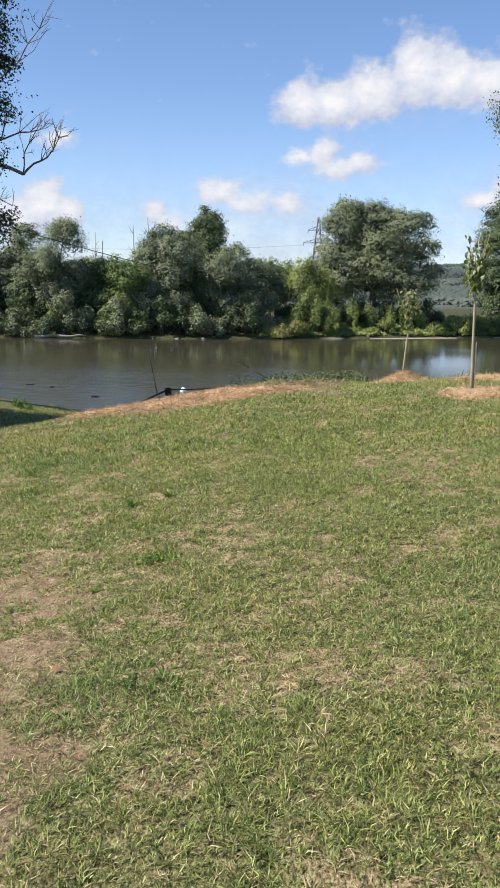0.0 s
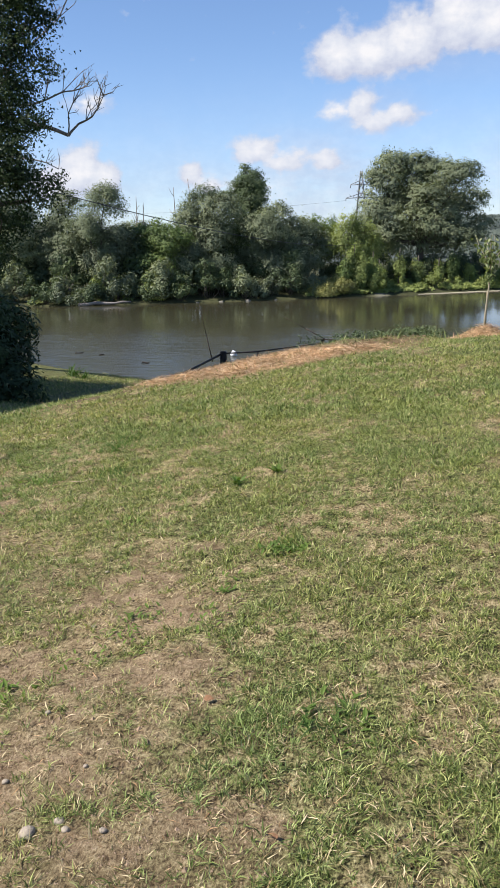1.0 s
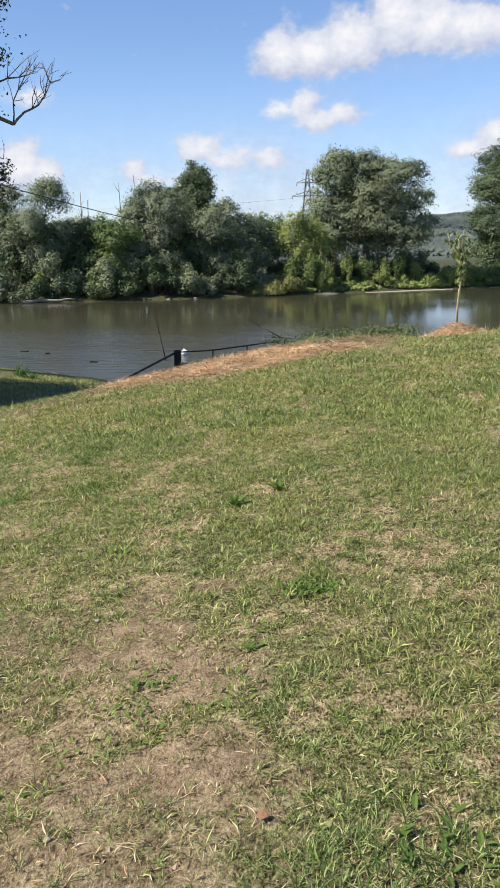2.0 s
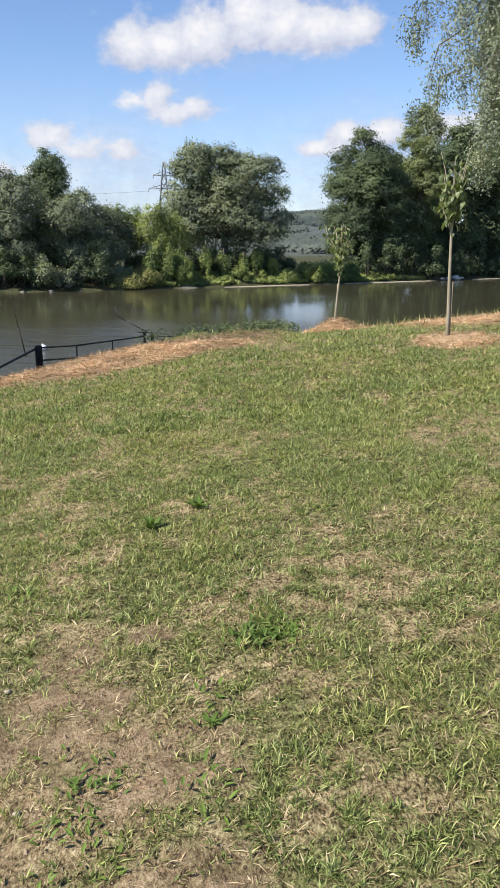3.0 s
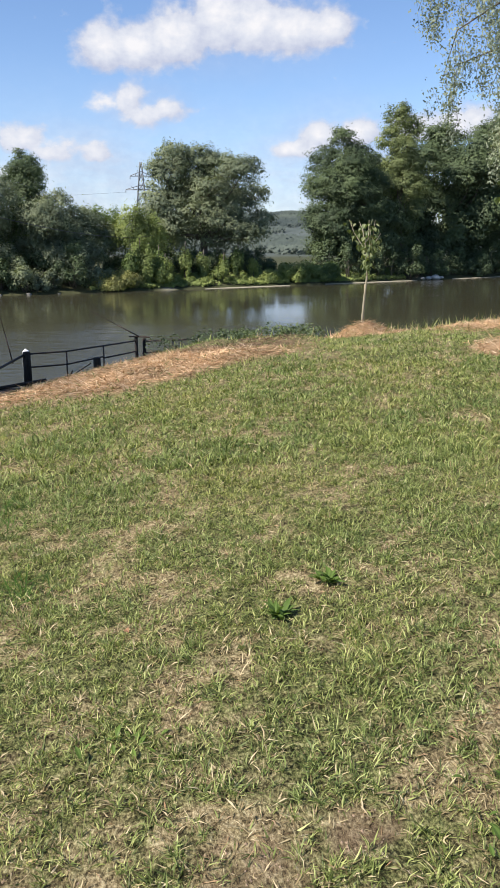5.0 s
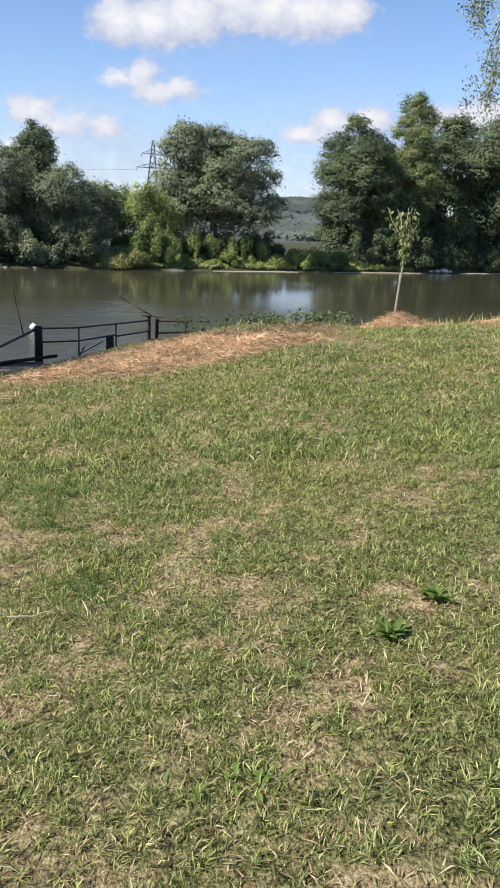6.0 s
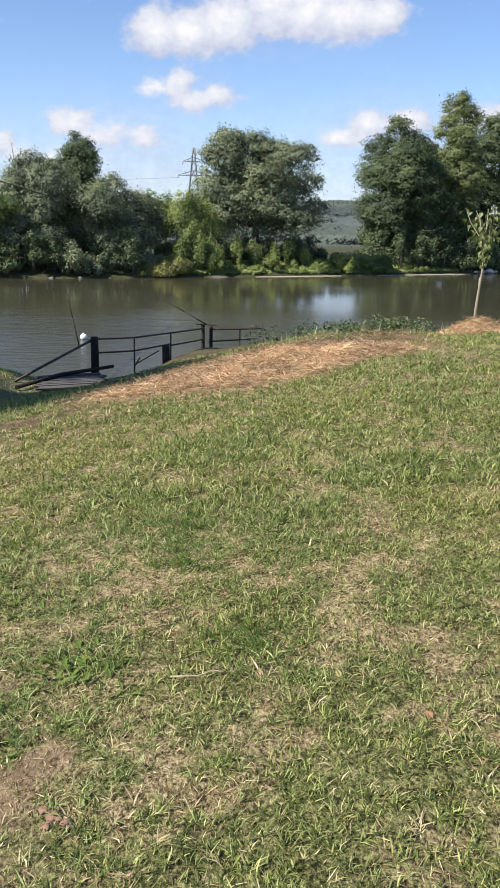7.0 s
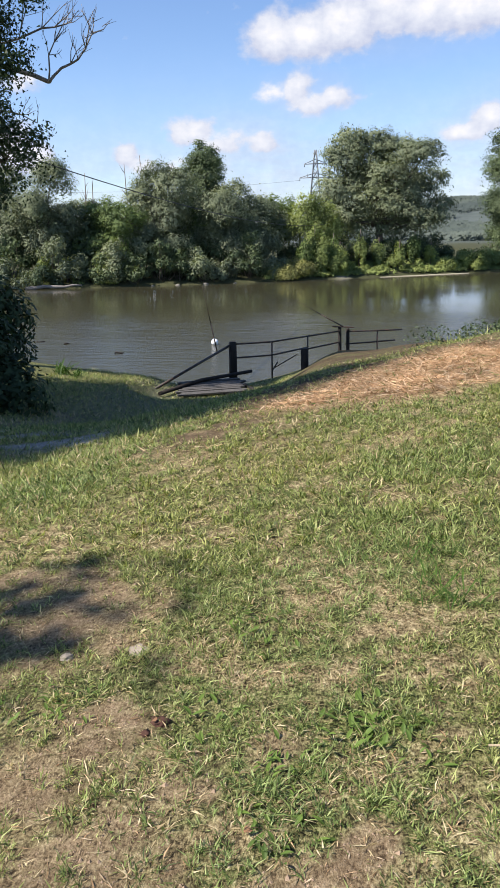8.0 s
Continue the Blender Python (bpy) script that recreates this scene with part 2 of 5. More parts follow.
M_TUFT = leaf_material("tuft_blade", (0.03, 0.07, 0.012), (0.06, 0.12, 0.022), (0.11, 0.17, 0.04), 0.3, 0.5, 2.0)


# ---- mesh helpers ----
def part(name, data, material, parent=None, label=""):
    """Links a bmesh or mesh as one object, under a thing or at top level."""
    if isinstance(data, bmesh.types.BMesh):
        me = bpy.data.meshes.new(name)
        data.to_mesh(me)
        data.free()
    else:
        me = data
    if material and not me.materials:
        me.materials.append(material)
    ob = new(name, me)
    if parent:
        ob.parent = parent
    return tagged(ob, label)


def thing(name, place, label, category, group="", kind=""):
    ob = new(name)
    ob.location = place
    return tagged(ob, label, category, group, kind)


def facets(name, P, material=None, **attrs):
    """One mesh of n separate flat pieces: P is n x k x 3; attrs are one value a piece."""
    n, k = P.shape[:2]
    me = bpy.data.meshes.new(name)
    me.vertices.add(n * k)
    me.vertices.foreach_set("co", P.astype(np.float32).ravel())
    me.loops.add(n * k)
    me.loops.foreach_set("vertex_index", np.arange(n * k, dtype=np.int32))
    me.polygons.add(n)
    me.polygons.foreach_set("loop_start", np.arange(0, n * k, k, dtype=np.int32))
    for key, v in attrs.items():
        me.attributes.new(key, "FLOAT", "POINT").data.foreach_set("value", np.repeat(np.asarray(v, np.float32), k))
    me.update(calc_edges=True)
    if material:
        me.materials.append(material)
    return me


def unit(v):
    return v / np.maximum(np.linalg.norm(v, axis=-1, keepdims=True), 1e-9)


def leaves(rng, C, normal, L, W, droop=0.0, corners=4, stray=0.55):
    """Rhombic leaves at C, facing about normal."""
    n = len(C)
    nn = unit(normal + rng.normal(0, stray, (n, 3)))
    a = rng.normal(0, 1, (n, 3))
    a[:, 2] -= droop
    a = unit(a - (a * nn).sum(1, keepdims=True) * nn)
    b = np.cross(nn, a)
    l = (L * rng.uniform(0.6, 1.35, n))[:, None]
    w = (W * rng.uniform(0.6, 1.3, n))[:, None]
    if corners == 3:
        return np.stack([C - a * l * 0.5 - b * w * 0.55, C - a * l * 0.5 + b * w * 0.55, C + a * l * 0.6], 1)
    return np.stack([C - a * l * 0.5, C + b * w * 0.5 + nn * w * 0.12, C + a * l * 0.5, C - b * w * 0.5 + nn * w * 0.12], 1)


def tube(bm, pts, radii, sides=7):
    """A round, tapering tube along points."""
    pts = [Vector(p) for p in pts]
    rings = []
    for i, p in enumerate(pts):
        d = (pts[min(i + 1, len(pts) - 1)] - pts[max(i - 1, 0)]).normalized()
        u = d.cross(Vector((0.31, 0.95, 0.05))).normalized()
        v = d.cross(u)
        rings.append([bm.verts.new(p + (u * math.cos(2 * math.pi * s / sides) + v * math.sin(2 * math.pi * s / sides)) * radii[i]) for s in range(sides)])
    for r0, r1 in zip(rings, rings[1:]):
        for s in range(sides):
            f = bm.faces.new((r0[s], r0[(s + 1) % sides], r1[(s + 1) % sides], r1[s]))
            f.smooth = True
    bm.faces.new(rings[0][::-1])
    bm.faces.new(rings[-1])


def box(bm, m, size, bevel=0.0):
    """A box of that size at the pose m, its edges bevelled."""
    r = bmesh.ops.create_cube(bm, size=1.0, matrix=m @ Matrix.Diagonal((*size, 1)))
    if bevel:
        es = {e for v in r["verts"] for e in v.link_edges}
        bmesh.ops.bevel(bm, geom=list(es), offset=bevel, segments=2, affect="EDGES")


def wander(rng, a, b, n, sway):
    """Points from a to b with a gentle sway."""
    a, b = np.array(a, float), np.array(b, float)
    t = np.linspace(0, 1, n)[:, None]
    off = rng.normal(0, sway, (n, 3)) * np.sin(np.pi * t)
    return [tuple(p) for p in a + (b - a) * t + off]


# ---- the lie of the land ----
def sstep(e0, e1, x):
    t = np.clip((x - e0) / (e1 - e0), 0, 1)
    return t * t * (3 - 2 * t)


def ripple(x, y, s, seed=0.0):
    """Cheap smooth noise about 0 from a few waves."""
    return (np.sin(x * 1.3 / s + 1.7 + seed) * np.cos(y * 1.1 / s - 0.6 + seed * 2) + 0.6 * np.sin(x * 2.3 / s - y * 1.9 / s + seed * 3) + 0.4 * np.sin(y * 3.7 / s + x * 0.9 / s + seed)) / 2


TABLE = np.random.default_rng(2024).random((64, 16384))


def grain(x, y, s, seed=0):
    """Smooth random values between 0 and 1, three octaves, about s metres across."""
    out, amp, total, row = 0.0, 1.0, 0.0, TABLE[seed]
    for k in range(3):
        u, v = np.asarray(x) / s + 17.3 * seed, np.asarray(y) / s - 9.1 * seed
        i, j = np.floor(u).astype(np.int64), np.floor(v).astype(np.int64)
        fu, fv = u - i, v - j
        fu, fv = fu * fu * (3 - 2 * fu), fv * fv * (3 - 2 * fv)
        i0, i1, j0, j1 = (i & 127) * 128, (i + 1 & 127) * 128, j & 127, j + 1 & 127
        n = (row[i0 + j0] * (1 - fu) + row[i1 + j0] * fu) * (1 - fv) + (row[i0 + j1] * (1 - fu) + row[i1 + j1] * fu) * fv
        out, total, amp, s = out + amp * n, total + amp, amp * 0.6, s * 0.47
    return out / total


def far_bank(x):
    return 118 + 0.62 * x + np.where(x < 0, 0.0045, 0.001) * x * x


def brink(x):
    """Where the lawn begins to fall towards the river."""
    b = 19.0 - 1.1 * np.maximum(0, 0.4 - x)
    return np.maximum(b, 14.0)


def height(x, y):
    x, y = np.asarray(x, float), np.asarray(y, float)
    xs = np.where(x < 0, -9 * np.tanh(-x / 9), 14 * np.tanh(x / 14))
    z = 0.1124 * xs + 0.0143 * np.clip(y, -60, 30) - 0.485
    z = z - 0.12 * sstep(1.5, 3.6, x) * sstep(12.0, 16.5, y)
    z = z + 0.022 * (grain(x, y, 0.17, 31) - 0.5) * sstep(19, 15, y)
    z = z + 0.018 * ripple(x, y, 0.9) + 0.012 * ripple(x, y, 0.37, 2)
    steep = 0.12 + 0.025 * sstep(-2.0, 0.5, x) + 0.175 * sstep(1.7, 4.0, x)
    s = np.maximum(0, y - brink(x))
    curve = steep / 0.036
    z = z - np.where(s < curve, 0.018 * s * s, 0.018 * curve**2 + steep * (s - curve))
    crest = sstep(0.2, 1.3, x) * (1 - sstep(2.2, 3.2, x))
    z = z + 0.11 * crest * np.exp(-(((y - brink(x) - 3.5) / 0.8) ** 2)) * (0.7 + 0.6 * ripple(x, y, 0.5, 4))
    # the shoulder of the bank beside the landing, and the drop to the water behind it
    z = z + np.clip(0.15 * (-6.4 - x), 0, 1.3) * sstep(24, 31, y)
    z = z - 0.46 * sstep(21.5, 26.0, y) * sstep(-7.0, -5.4, x) * sstep(-1.0, -2.8, x)
    level = sstep(-6.8, -6.0, x) * sstep(-2.6, -3.6, x) * sstep(31.0, 33.0, y)
    z = z + level * np.minimum(0, -3.16 - z)
    shore = 35.2 + 2.9 * sstep(-6.6, -5.2, x) + 3.6 * sstep(-3.6, -1.6, x) - 0.3 * np.minimum(x + 8, 0)
    z = z - 3.6 * sstep(0, 1.6, y - shore) * sstep(3, 0, x)
    d = y - far_bank(x)
    bank = -6.8 + 2.6 * sstep(-5, 0.8, d) + 1.3 * sstep(0.5, 7, d) + 0.25 * ripple(x, y, 6) * sstep(1, 10, d)
    hill = sstep(260, 640, y) * (15 + 4 * np.sin(x / 95 + 0.8) + 3 * np.sin(x / 37) + 0.02 * np.clip(x, -400, 600))
    return np.maximum(z, np.where(d > -6, bank + hill, -6.8))


SOIL = ((1.79, 8.97, 0.42), (1.45, 9.51, 0.45), (1.33, 10.58, 0.34), (2.0, 8.55, 0.25), (1.25, 9.3, 0.5), (1.5, 8.7, 0.5), (1.07, 10.81, 0.32), (1.53, 10.55, 0.15), (1.06, 11.3, 0.17), (1.34, 11.44, 0.10), (1.5, 9.95, 0.3), (0.85, 9.9, 0.45),
        (-2.3, 14.35, 0.62), (-1.95, 13.95, 0.3), (-2.05, 17.75, 0.3), (-1.75, 18.2, 0.25), (-1.8, 12.97, 0.28), (-1.53, 13.31, 0.17), (-1.19, 12.99, 0.14), (-1.51, 12.6, 0.32), (-0.93, 13.13, 0.09), (-0.75, 12.5, 0.2), (-0.62, 12.72, 0.1))
PALE = ((2.82, 9.59, 0.26), (3.07, 9.67, 0.18), (2.57, 9.83, 0.2), (2.12, 11.9, 0.26), (3.6, 14.2, 0.6), (1.79, 11.8, 0.14), (2.14, 12.33, 0.18), (2.34, 11.63, 0.24), (1.62, 11.6, 0.2), (0.09, 12.95, 0.14), (0.48, 13.68, 0.12),
        (0.84, 13.18, 0.17), (0.89, 12.24, 0.24), (-0.2, 12.53, 0.24), (0.67, 14.46, 0.2), (-0.52, 13.94, 0.17))
LUSH = ((1.82, 11.5, 0.2), (1.95, 9.5, 0.22), (1.59, 12.21, 0.25), (2.74, 13.1, 0.5), (-0.29, 15.06, 0.5), (0.0, 13.53, 0.25), (-0.31, 14.88, 0.4), (-0.64, 13.31, 0.2), (-0.89, 13.0, 0.14), (3.0, 8.9, 0.4), (2.4, 10.6, 0.3), (0.35, 14.6, 0.4), (1.0, 15.4, 0.6), (0.2, 13.0, 0.15), (-0.2, 16.2, 0.6), (2.6, 15.2, 0.7))


def spots(x, y, places, seed):
    """Ragged round patches, 0 to 1."""
    a, edge = 0.0, 1.5 * (grain(x, y, 0.22, seed) - 0.5) + 0.5 * (grain(x, y, 0.07, seed + 1) - 0.5)
    for cx, cy, r in places:
        a = np.maximum(a, 1 - sstep(0.55, 1.25, np.hypot(x - cx, y - cy) / r + edge))
    return a


def track(x, y):
    """The worn wheel track across the lawn, 0 to 1."""
    edge = np.interp(y, (7.5, 8.8, 9.7, 10.4, 11.0, 11.4, 12.4, 13.3, 14.4), (2.05, 1.95, 1.82, 1.57, 1.15, 0.85, -0.5, -1.3, -2.0))
    a = sstep(0.12, -0.45, x - edge + 0.5 * (grain(x, y, 0.4, 12) - 0.5))
    worn = np.clip(sstep(0.34, 0.52, grain(x, y, 0.42, 1)) + 0.35, 0, 1) * (0.55 + 0.45 * sstep(0.3, 0.5, grain(x, y, 0.1, 2)))
    a = a * worn * 0.5 * sstep(16.5, 14.0, y) * sstep(-6, -3.5, x)
    sparse = 0.58 + 0.42 * sstep(0.36, 0.56, grain(x, y, 0.13, 27)) * (0.7 + 0.3 * sstep(0.3, 0.6, grain(x, y, 0.035, 28)))
    return np.maximum(a, spots(x, y, SOIL, 41) * sparse)


def bare(x, y):
    """Dry, thin patches of the lawn."""
    a = np.clip(sstep(0.48, 0.66, grain(x, y, 0.30, 5)) + 0.35 * sstep(0.5, 0.65, grain(x, y, 1.6, 15)), 0, 1) * (1 - 0.9 * lush(x, y))
    return np.maximum(0.8 * a, spots(x, y, PALE, 44)) * sstep(0.28, 0.56, grain(x, y, 0.09, 6))


def lush(x, y):
    """Greener, thicker patches of the lawn."""
    return 0.6 * spots(x, y, LUSH, 47)


def mulch(x, y):
    """Cut dry grass left along the brink, and round the saplings."""
    e = y - 18.2 - 0.75 * np.maximum(0, x - 0.2) + 1.1 * (grain(x, y, 0.9, 4) - 0.5)
    a = sstep(-0.25, 0.5, e) * (1 - sstep(1.3, 2.8, x + 1.6 * (grain(x, y, 1.0, 7) - 0.5))) * sstep(-2.3, -1.3, x + 0.8 * (grain(x, y, 0.7, 3) - 0.5))
    a = np.maximum(a, 0.5 * sstep(2.0, 3.0, e) * sstep(0.0, 1.5, x) * sstep(0.35, 0.6, grain(x, y, 0.8, 8)))
    a = np.maximum(a, 0.2 * sstep(0.45, 0.6, grain(x, y, 0.6, 13)) * np.exp(-(((x + 2.3) / 0.9) ** 2 + ((y - 17.6) / 0.7) ** 2)))
    a = a * (1 - sstep(1.9, 3.0, y - brink(x) + 1.0 * (grain(x, y, 0.7, 19) - 0.5)) * sstep(2.6, 1.6, x))
    for cx, cy, r in ((3.75, 23.5, 0.8), (4.7, 18.9, 0.55), (5.8, 21.8, 1.2)):
        a = np.maximum(a, 1 - sstep(r * 0.6, r * 1.3, np.hypot(x - cx, (y - cy) * 0.8) + 0.3 * (grain(x, y, 0.3, 2) - 0.5)))
    return np.clip(a, 0, 1) * (y < 36)


def dark_ground(x, y):
    """Dark brown, patchy ground that shows between the mulch and the rail."""
    e = y - brink(x) + 1.2 * (grain(x, y, 0.6, 22) - 0.5)
    patchy = 0.45 + 0.55 * sstep(0.34, 0.5, grain(x * 0.5, y, 0.5, 23))
    a = sstep(1.3, 2.6, e) * patchy * sstep(-2.9, -1.7, x) * (1 - sstep(2.2, 3.0, x)) * (y < 46) * 0.95
    # a trodden brown patch above the landing
    b = np.exp(-(((x + 2.1) / 0.9) ** 2 + ((y - 18.0) / 0.9) ** 2)) * sstep(0.30, 0.48, grain(x, y, 0.3, 25))
    return np.maximum(a, 0.85 * b)


def gravel(x, y):
    a = sstep(1.5, 0.6, np.abs(y - 20.1 + 0.75 * (x + 4.5)) + 0.9 * (grain(x, y, 0.8, 6) - 0.5)) * sstep(-2.9, -3.7, x) * sstep(0.40, 0.55, grain(x * 0.35, y, 0.55, 24))
    b = sstep(2.2, 1.0, np.abs(x + 5.2 - 0.02 * (y - 30))) * sstep(20, 22, y) * 0.2
    return np.clip(np.maximum(a, b), 0, 1) * (y < 45)


def axis(*runs):
    out = []
    for a, b, step in runs:
        out.append(np.arange(a, b, step))
    return np.concatenate(out + [[runs[-1][1]]])


def build_ground():
    xs = axis((-2600, -400, 200), (-400, -80, 20), (-80, -14, 2.0), (-14, -6, 0.4), (-6, -3.2, 0.2), (-3.2, 4.6, 0.06), (4.6, 8, 0.2), (8, 16, 0.5), (16, 80, 2.0), (80, 400, 20), (400, 2600, 200))
    ys = axis((-1500, -60, 120), (-60, 0, 6), (0, 7, 0.5), (7, 8, 0.25), (8, 15.4, 0.06), (15.4, 25, 0.15), (25, 48, 0.4), (48, 90, 3), (90, 180, 2.2), (180, 720, 22), (720, 3600, 180))
    X, Y = np.meshgrid(xs, ys)
    Z = height(X, Y)
    for cx, cy, r, h in ((3.75, 23.45, 0.6, 0.26), (4.66, 19.0, 0.7, 0.06)):
        Z = Z + h * np.exp(-(((X - cx) ** 2 + (Y - cy) ** 2) / (r * 0.62) ** 2))
    Z = Z + 0.05 * mulch(X, Y) * grain(X, Y, 0.6, 8) * (Y > 15) * (X < 3)
    ny, nx = X.shape
    i = np.arange(ny * nx).reshape(ny, nx)
    quads = np.stack([i[:-1, :-1], i[:-1, 1:], i[1:, 1:], i[1:, :-1]], -1).reshape(-1, 4)
    me = bpy.data.meshes.new("ground")
    me.vertices.add(nx * ny)
    me.vertices.foreach_set("co", np.stack([X, Y, Z], -1).astype(np.float32).ravel())
    me.loops.add(quads.size)
    me.loops.foreach_set("vertex_index", quads.astype(np.int32).ravel())
    me.polygons.add(len(quads))
    me.polygons.foreach_set("loop_start", np.arange(0, quads.size, 4, dtype=np.int32))
    me.polygons.foreach_set("use_smooth", np.ones(len(quads), bool))
    d = Y - far_bank(X)
    sand = np.exp(-(((d - 0.0) / 0.6) ** 2)) * 0.8 * sstep(0.56, 0.66, grain(X, Y, 9.0, 3)) * (X > -60) * (X < 70)
    masks = {"dirt": track(X, Y) * (Y < 26), "thin": bare(X, Y) * (Y < 26), "mulch": mulch(X, Y), "gravel": gravel(X, Y), "dark_ground": dark_ground(X, Y), "far": (d > -8) * 1.0, "woods": sstep(230, 300, Y), "sand": sand}
    for key, v in masks.items():
        me.attributes.new(key, "FLOAT", "POINT").data.foreach_set("value", v.astype(np.float32).ravel())
    me.update(calc_edges=True)
    return tagged(part("ground", me, M_GROUND), "sloping mown lawn with worn earth, river banks and distant hills", "ground", kind="structure")


def build_water():
    bm = bmesh.new()
    bmesh.ops.create_grid(bm, x_segments=40, y_segments=12, size=1.0, matrix=Matrix.Translation((0, 140, WATER)) @ Matrix.Diagonal((500, 112, 1, 1)))
    return tagged(part("water", bm, M_WATER), "olive brown slow river with soft ripples and reflections", "river", kind="structure")


def build_clouds():
    """A far curved sheet on which the clouds stand; each cloud is a few soft lumps in degrees."""
    az, el = np.meshgrid(np.arange(-62, 62.01, 0.5), np.arange(-1, 30.01, 0.4))
    dens, lit, veil = np.zeros_like(az), np.full_like(az, 0.22), np.zeros_like(az)

    def lump(a, e, w, h, s=1.0, light=1.0):
        g = np.exp(-(((az - a) / w) ** 2 + ((el - e) / np.where(el < e, h * 0.75, h)) ** 2))
        np.maximum(dens, 1.2 * s * g, out=dens)
        np.maximum(lit, g * light * (0.70 + 0.30 * np.clip((el - e) / h, -1, 1) - 0.12 * np.clip((az - a) / w, -1, 1)), out=lit)

    def haze(a, e, w, h, s):
        np.maximum(veil, s * np.exp(-(((az - a) / w) ** 2 + ((el - e) / h) ** 2)), out=veil)

    for a, e, w, h in ((-5.6, 11.6, 1.5, 1.5), (-3.4, 11.7, 1.8, 1.5), (-1.0, 12.2, 2.0, 1.7), (1.8, 13.4, 1.7, 2.2), (4.0, 13.0, 1.8, 1.8), (6.4, 12.7, 2.2, 1.5), (8.6, 12.8, 1.4, 1.2)):
        lump(a, e, w, h, 1.2, 1.05)
    for a, e, w, h, s in ((-4.1, 8.7, 1.1, 1.3, 0.8), (-1.5, 8.2, 1.3, 0.8, 0.78), (-5.4, 8.4, 1.7, 0.9, 0.5), (-3.0, 7.8, 1.7, 0.9, 0.72)):
        lump(a, e, w, h, s, 0.9)
    for a, e, w, h, s in ((-10.9, 6.2, 1.6, 1.1, 0.85), (-9.0, 5.6, 2.2, 1.0, 0.7), (-6.3, 5.6, 1.2, 0.9, 0.82), (-15.3, 4.9, 0.9, 0.9, 0.95), (-14.0, 4.3, 1.4, 0.8, 0.7), (-11.5, 3.6, 3.5, 1.2, 0.5)):
        lump(a, e, w, h, s, 0.95)
    for a, e, w, h, s in ((-22.4, 5.0, 1.5, 1.9, 1.0), (-24.2, 4.2, 1.8, 1.5, 0.95), (-20.9, 4.6, 1.1, 1.4, 0.95), (-21.6, 9.2, 1.5, 0.8, 0.62)):
        lump(a, e, w, h, s, 1.0)
    for a, e, w, h, s in ((6.4, 5.8, 1.7, 0.8, 0.75), (8.3, 6.6, 1.6, 1.0, 0.95), (10.8, 6.8, 1.8, 1.0, 0.95), (14.5, 7.0, 2.2, 1.0, 0.9), (17.5, 7.2, 2.2, 1.2, 0.9), (26, 9, 4, 2, 0.9), (-36, 9, 4, 2.2, 0.95), (-45, 14, 5, 2, 0.8), (40, 14, 6, 2.5, 0.9)):
        lump(a, e, w, h, s, 0.95)
    haze(0, 2.5, 60, 5.0, 0.55), haze(-7, 4.2, 7, 3.0, 0.9), haze(9, 4.4, 7, 3.4, 0.95), haze(-22, 4, 6, 2.5, 0.4), haze(-3.4, 8.2, 3.2, 1.5, 0.6), haze(3, 11.5, 6, 1.8, 0.25), haze(22, 4, 12, 3, 0.5), haze(-40, 4, 14, 3, 0.5)
    R, a, e = 3200.0, np.radians(az), np.radians(el)
    co = np.stack([R * np.sin(a) * np.cos(e), R * np.cos(a) * np.cos(e), R * np.sin(e)], -1)
    ny, nx = az.shape
    i = np.arange(ny * nx).reshape(ny, nx)
    q = np.stack([i[:-1, :-1], i[:-1, 1:], i[1:, 1:], i[1:, :-1]], -1).reshape(-1, 4)
    me = bpy.data.meshes.new("backdrop")
    me.vertices.add(nx * ny)
    me.vertices.foreach_set("co", co.astype(np.float32).ravel())
    me.loops.add(q.size)
    me.loops.foreach_set("vertex_index", q.astype(np.int32).ravel())
    me.polygons.add(len(q))
    me.polygons.foreach_set("loop_start", np.arange(0, q.size, 4, dtype=np.int32))
    me.polygons.foreach_set("use_smooth", np.ones(len(q), bool))
    uv = np.stack([az, el], -1).reshape(-1, 2)[q.ravel()]
    me.uv_layers.new(name="UVMap").data.foreach_set("uv", uv.astype(np.float32).ravel())
    for key, v in (("dens", dens), ("lit", lit), ("veil", veil)):
        me.attributes.new(key, "FLOAT", "POINT").data.foreach_set("value", v.astype(np.float32).ravel())
    me.update(calc_edges=True)
    return tagged(part("backdrop", me, M_CLOUD), "white summer clouds with soft grey undersides", "sky", kind="structure")


def sand_bar(x0, x1):
    """A narrow low strip of sand at the far waterline."""
    rng = np.random.default_rng(int(x0 + 90))
    xs = np.linspace(x0, x1, 24)
    bm = bmesh.new()
    rows = []
    for k, x in enumerate(xs):
        y = float(far_bank(x)) - 0.9 + rng.normal(0, 0.12)
        w = (0.28 * math.sin(math.pi * (k + 0.4) / len(xs)) + 0.02) * rng.uniform(0.5, 1.4)
        rows.append([bm.verts.new((x, y + dy * w * 2, WATER + z)) for dy, z in ((-1, -0.05), (-0.5, 0.04), (0.6, 0.07), (1.6, 0.03))])
    for r0, r1 in zip(rows, rows[1:]):
        for j in range(3):
            bm.faces.new((r0[j], r1[j], r1[j + 1], r0[j + 1])).smooth = True
    tagged(part("sand_bar", bm, M_SAND), "narrow pale sand strip at the far waterline", "sand", kind="structure")


build_ground()
sand_bar(2.0, 14.0), sand_bar(19.5, 36.0), sand_bar(43.0, 56.0)
build_water()
build_clouds()


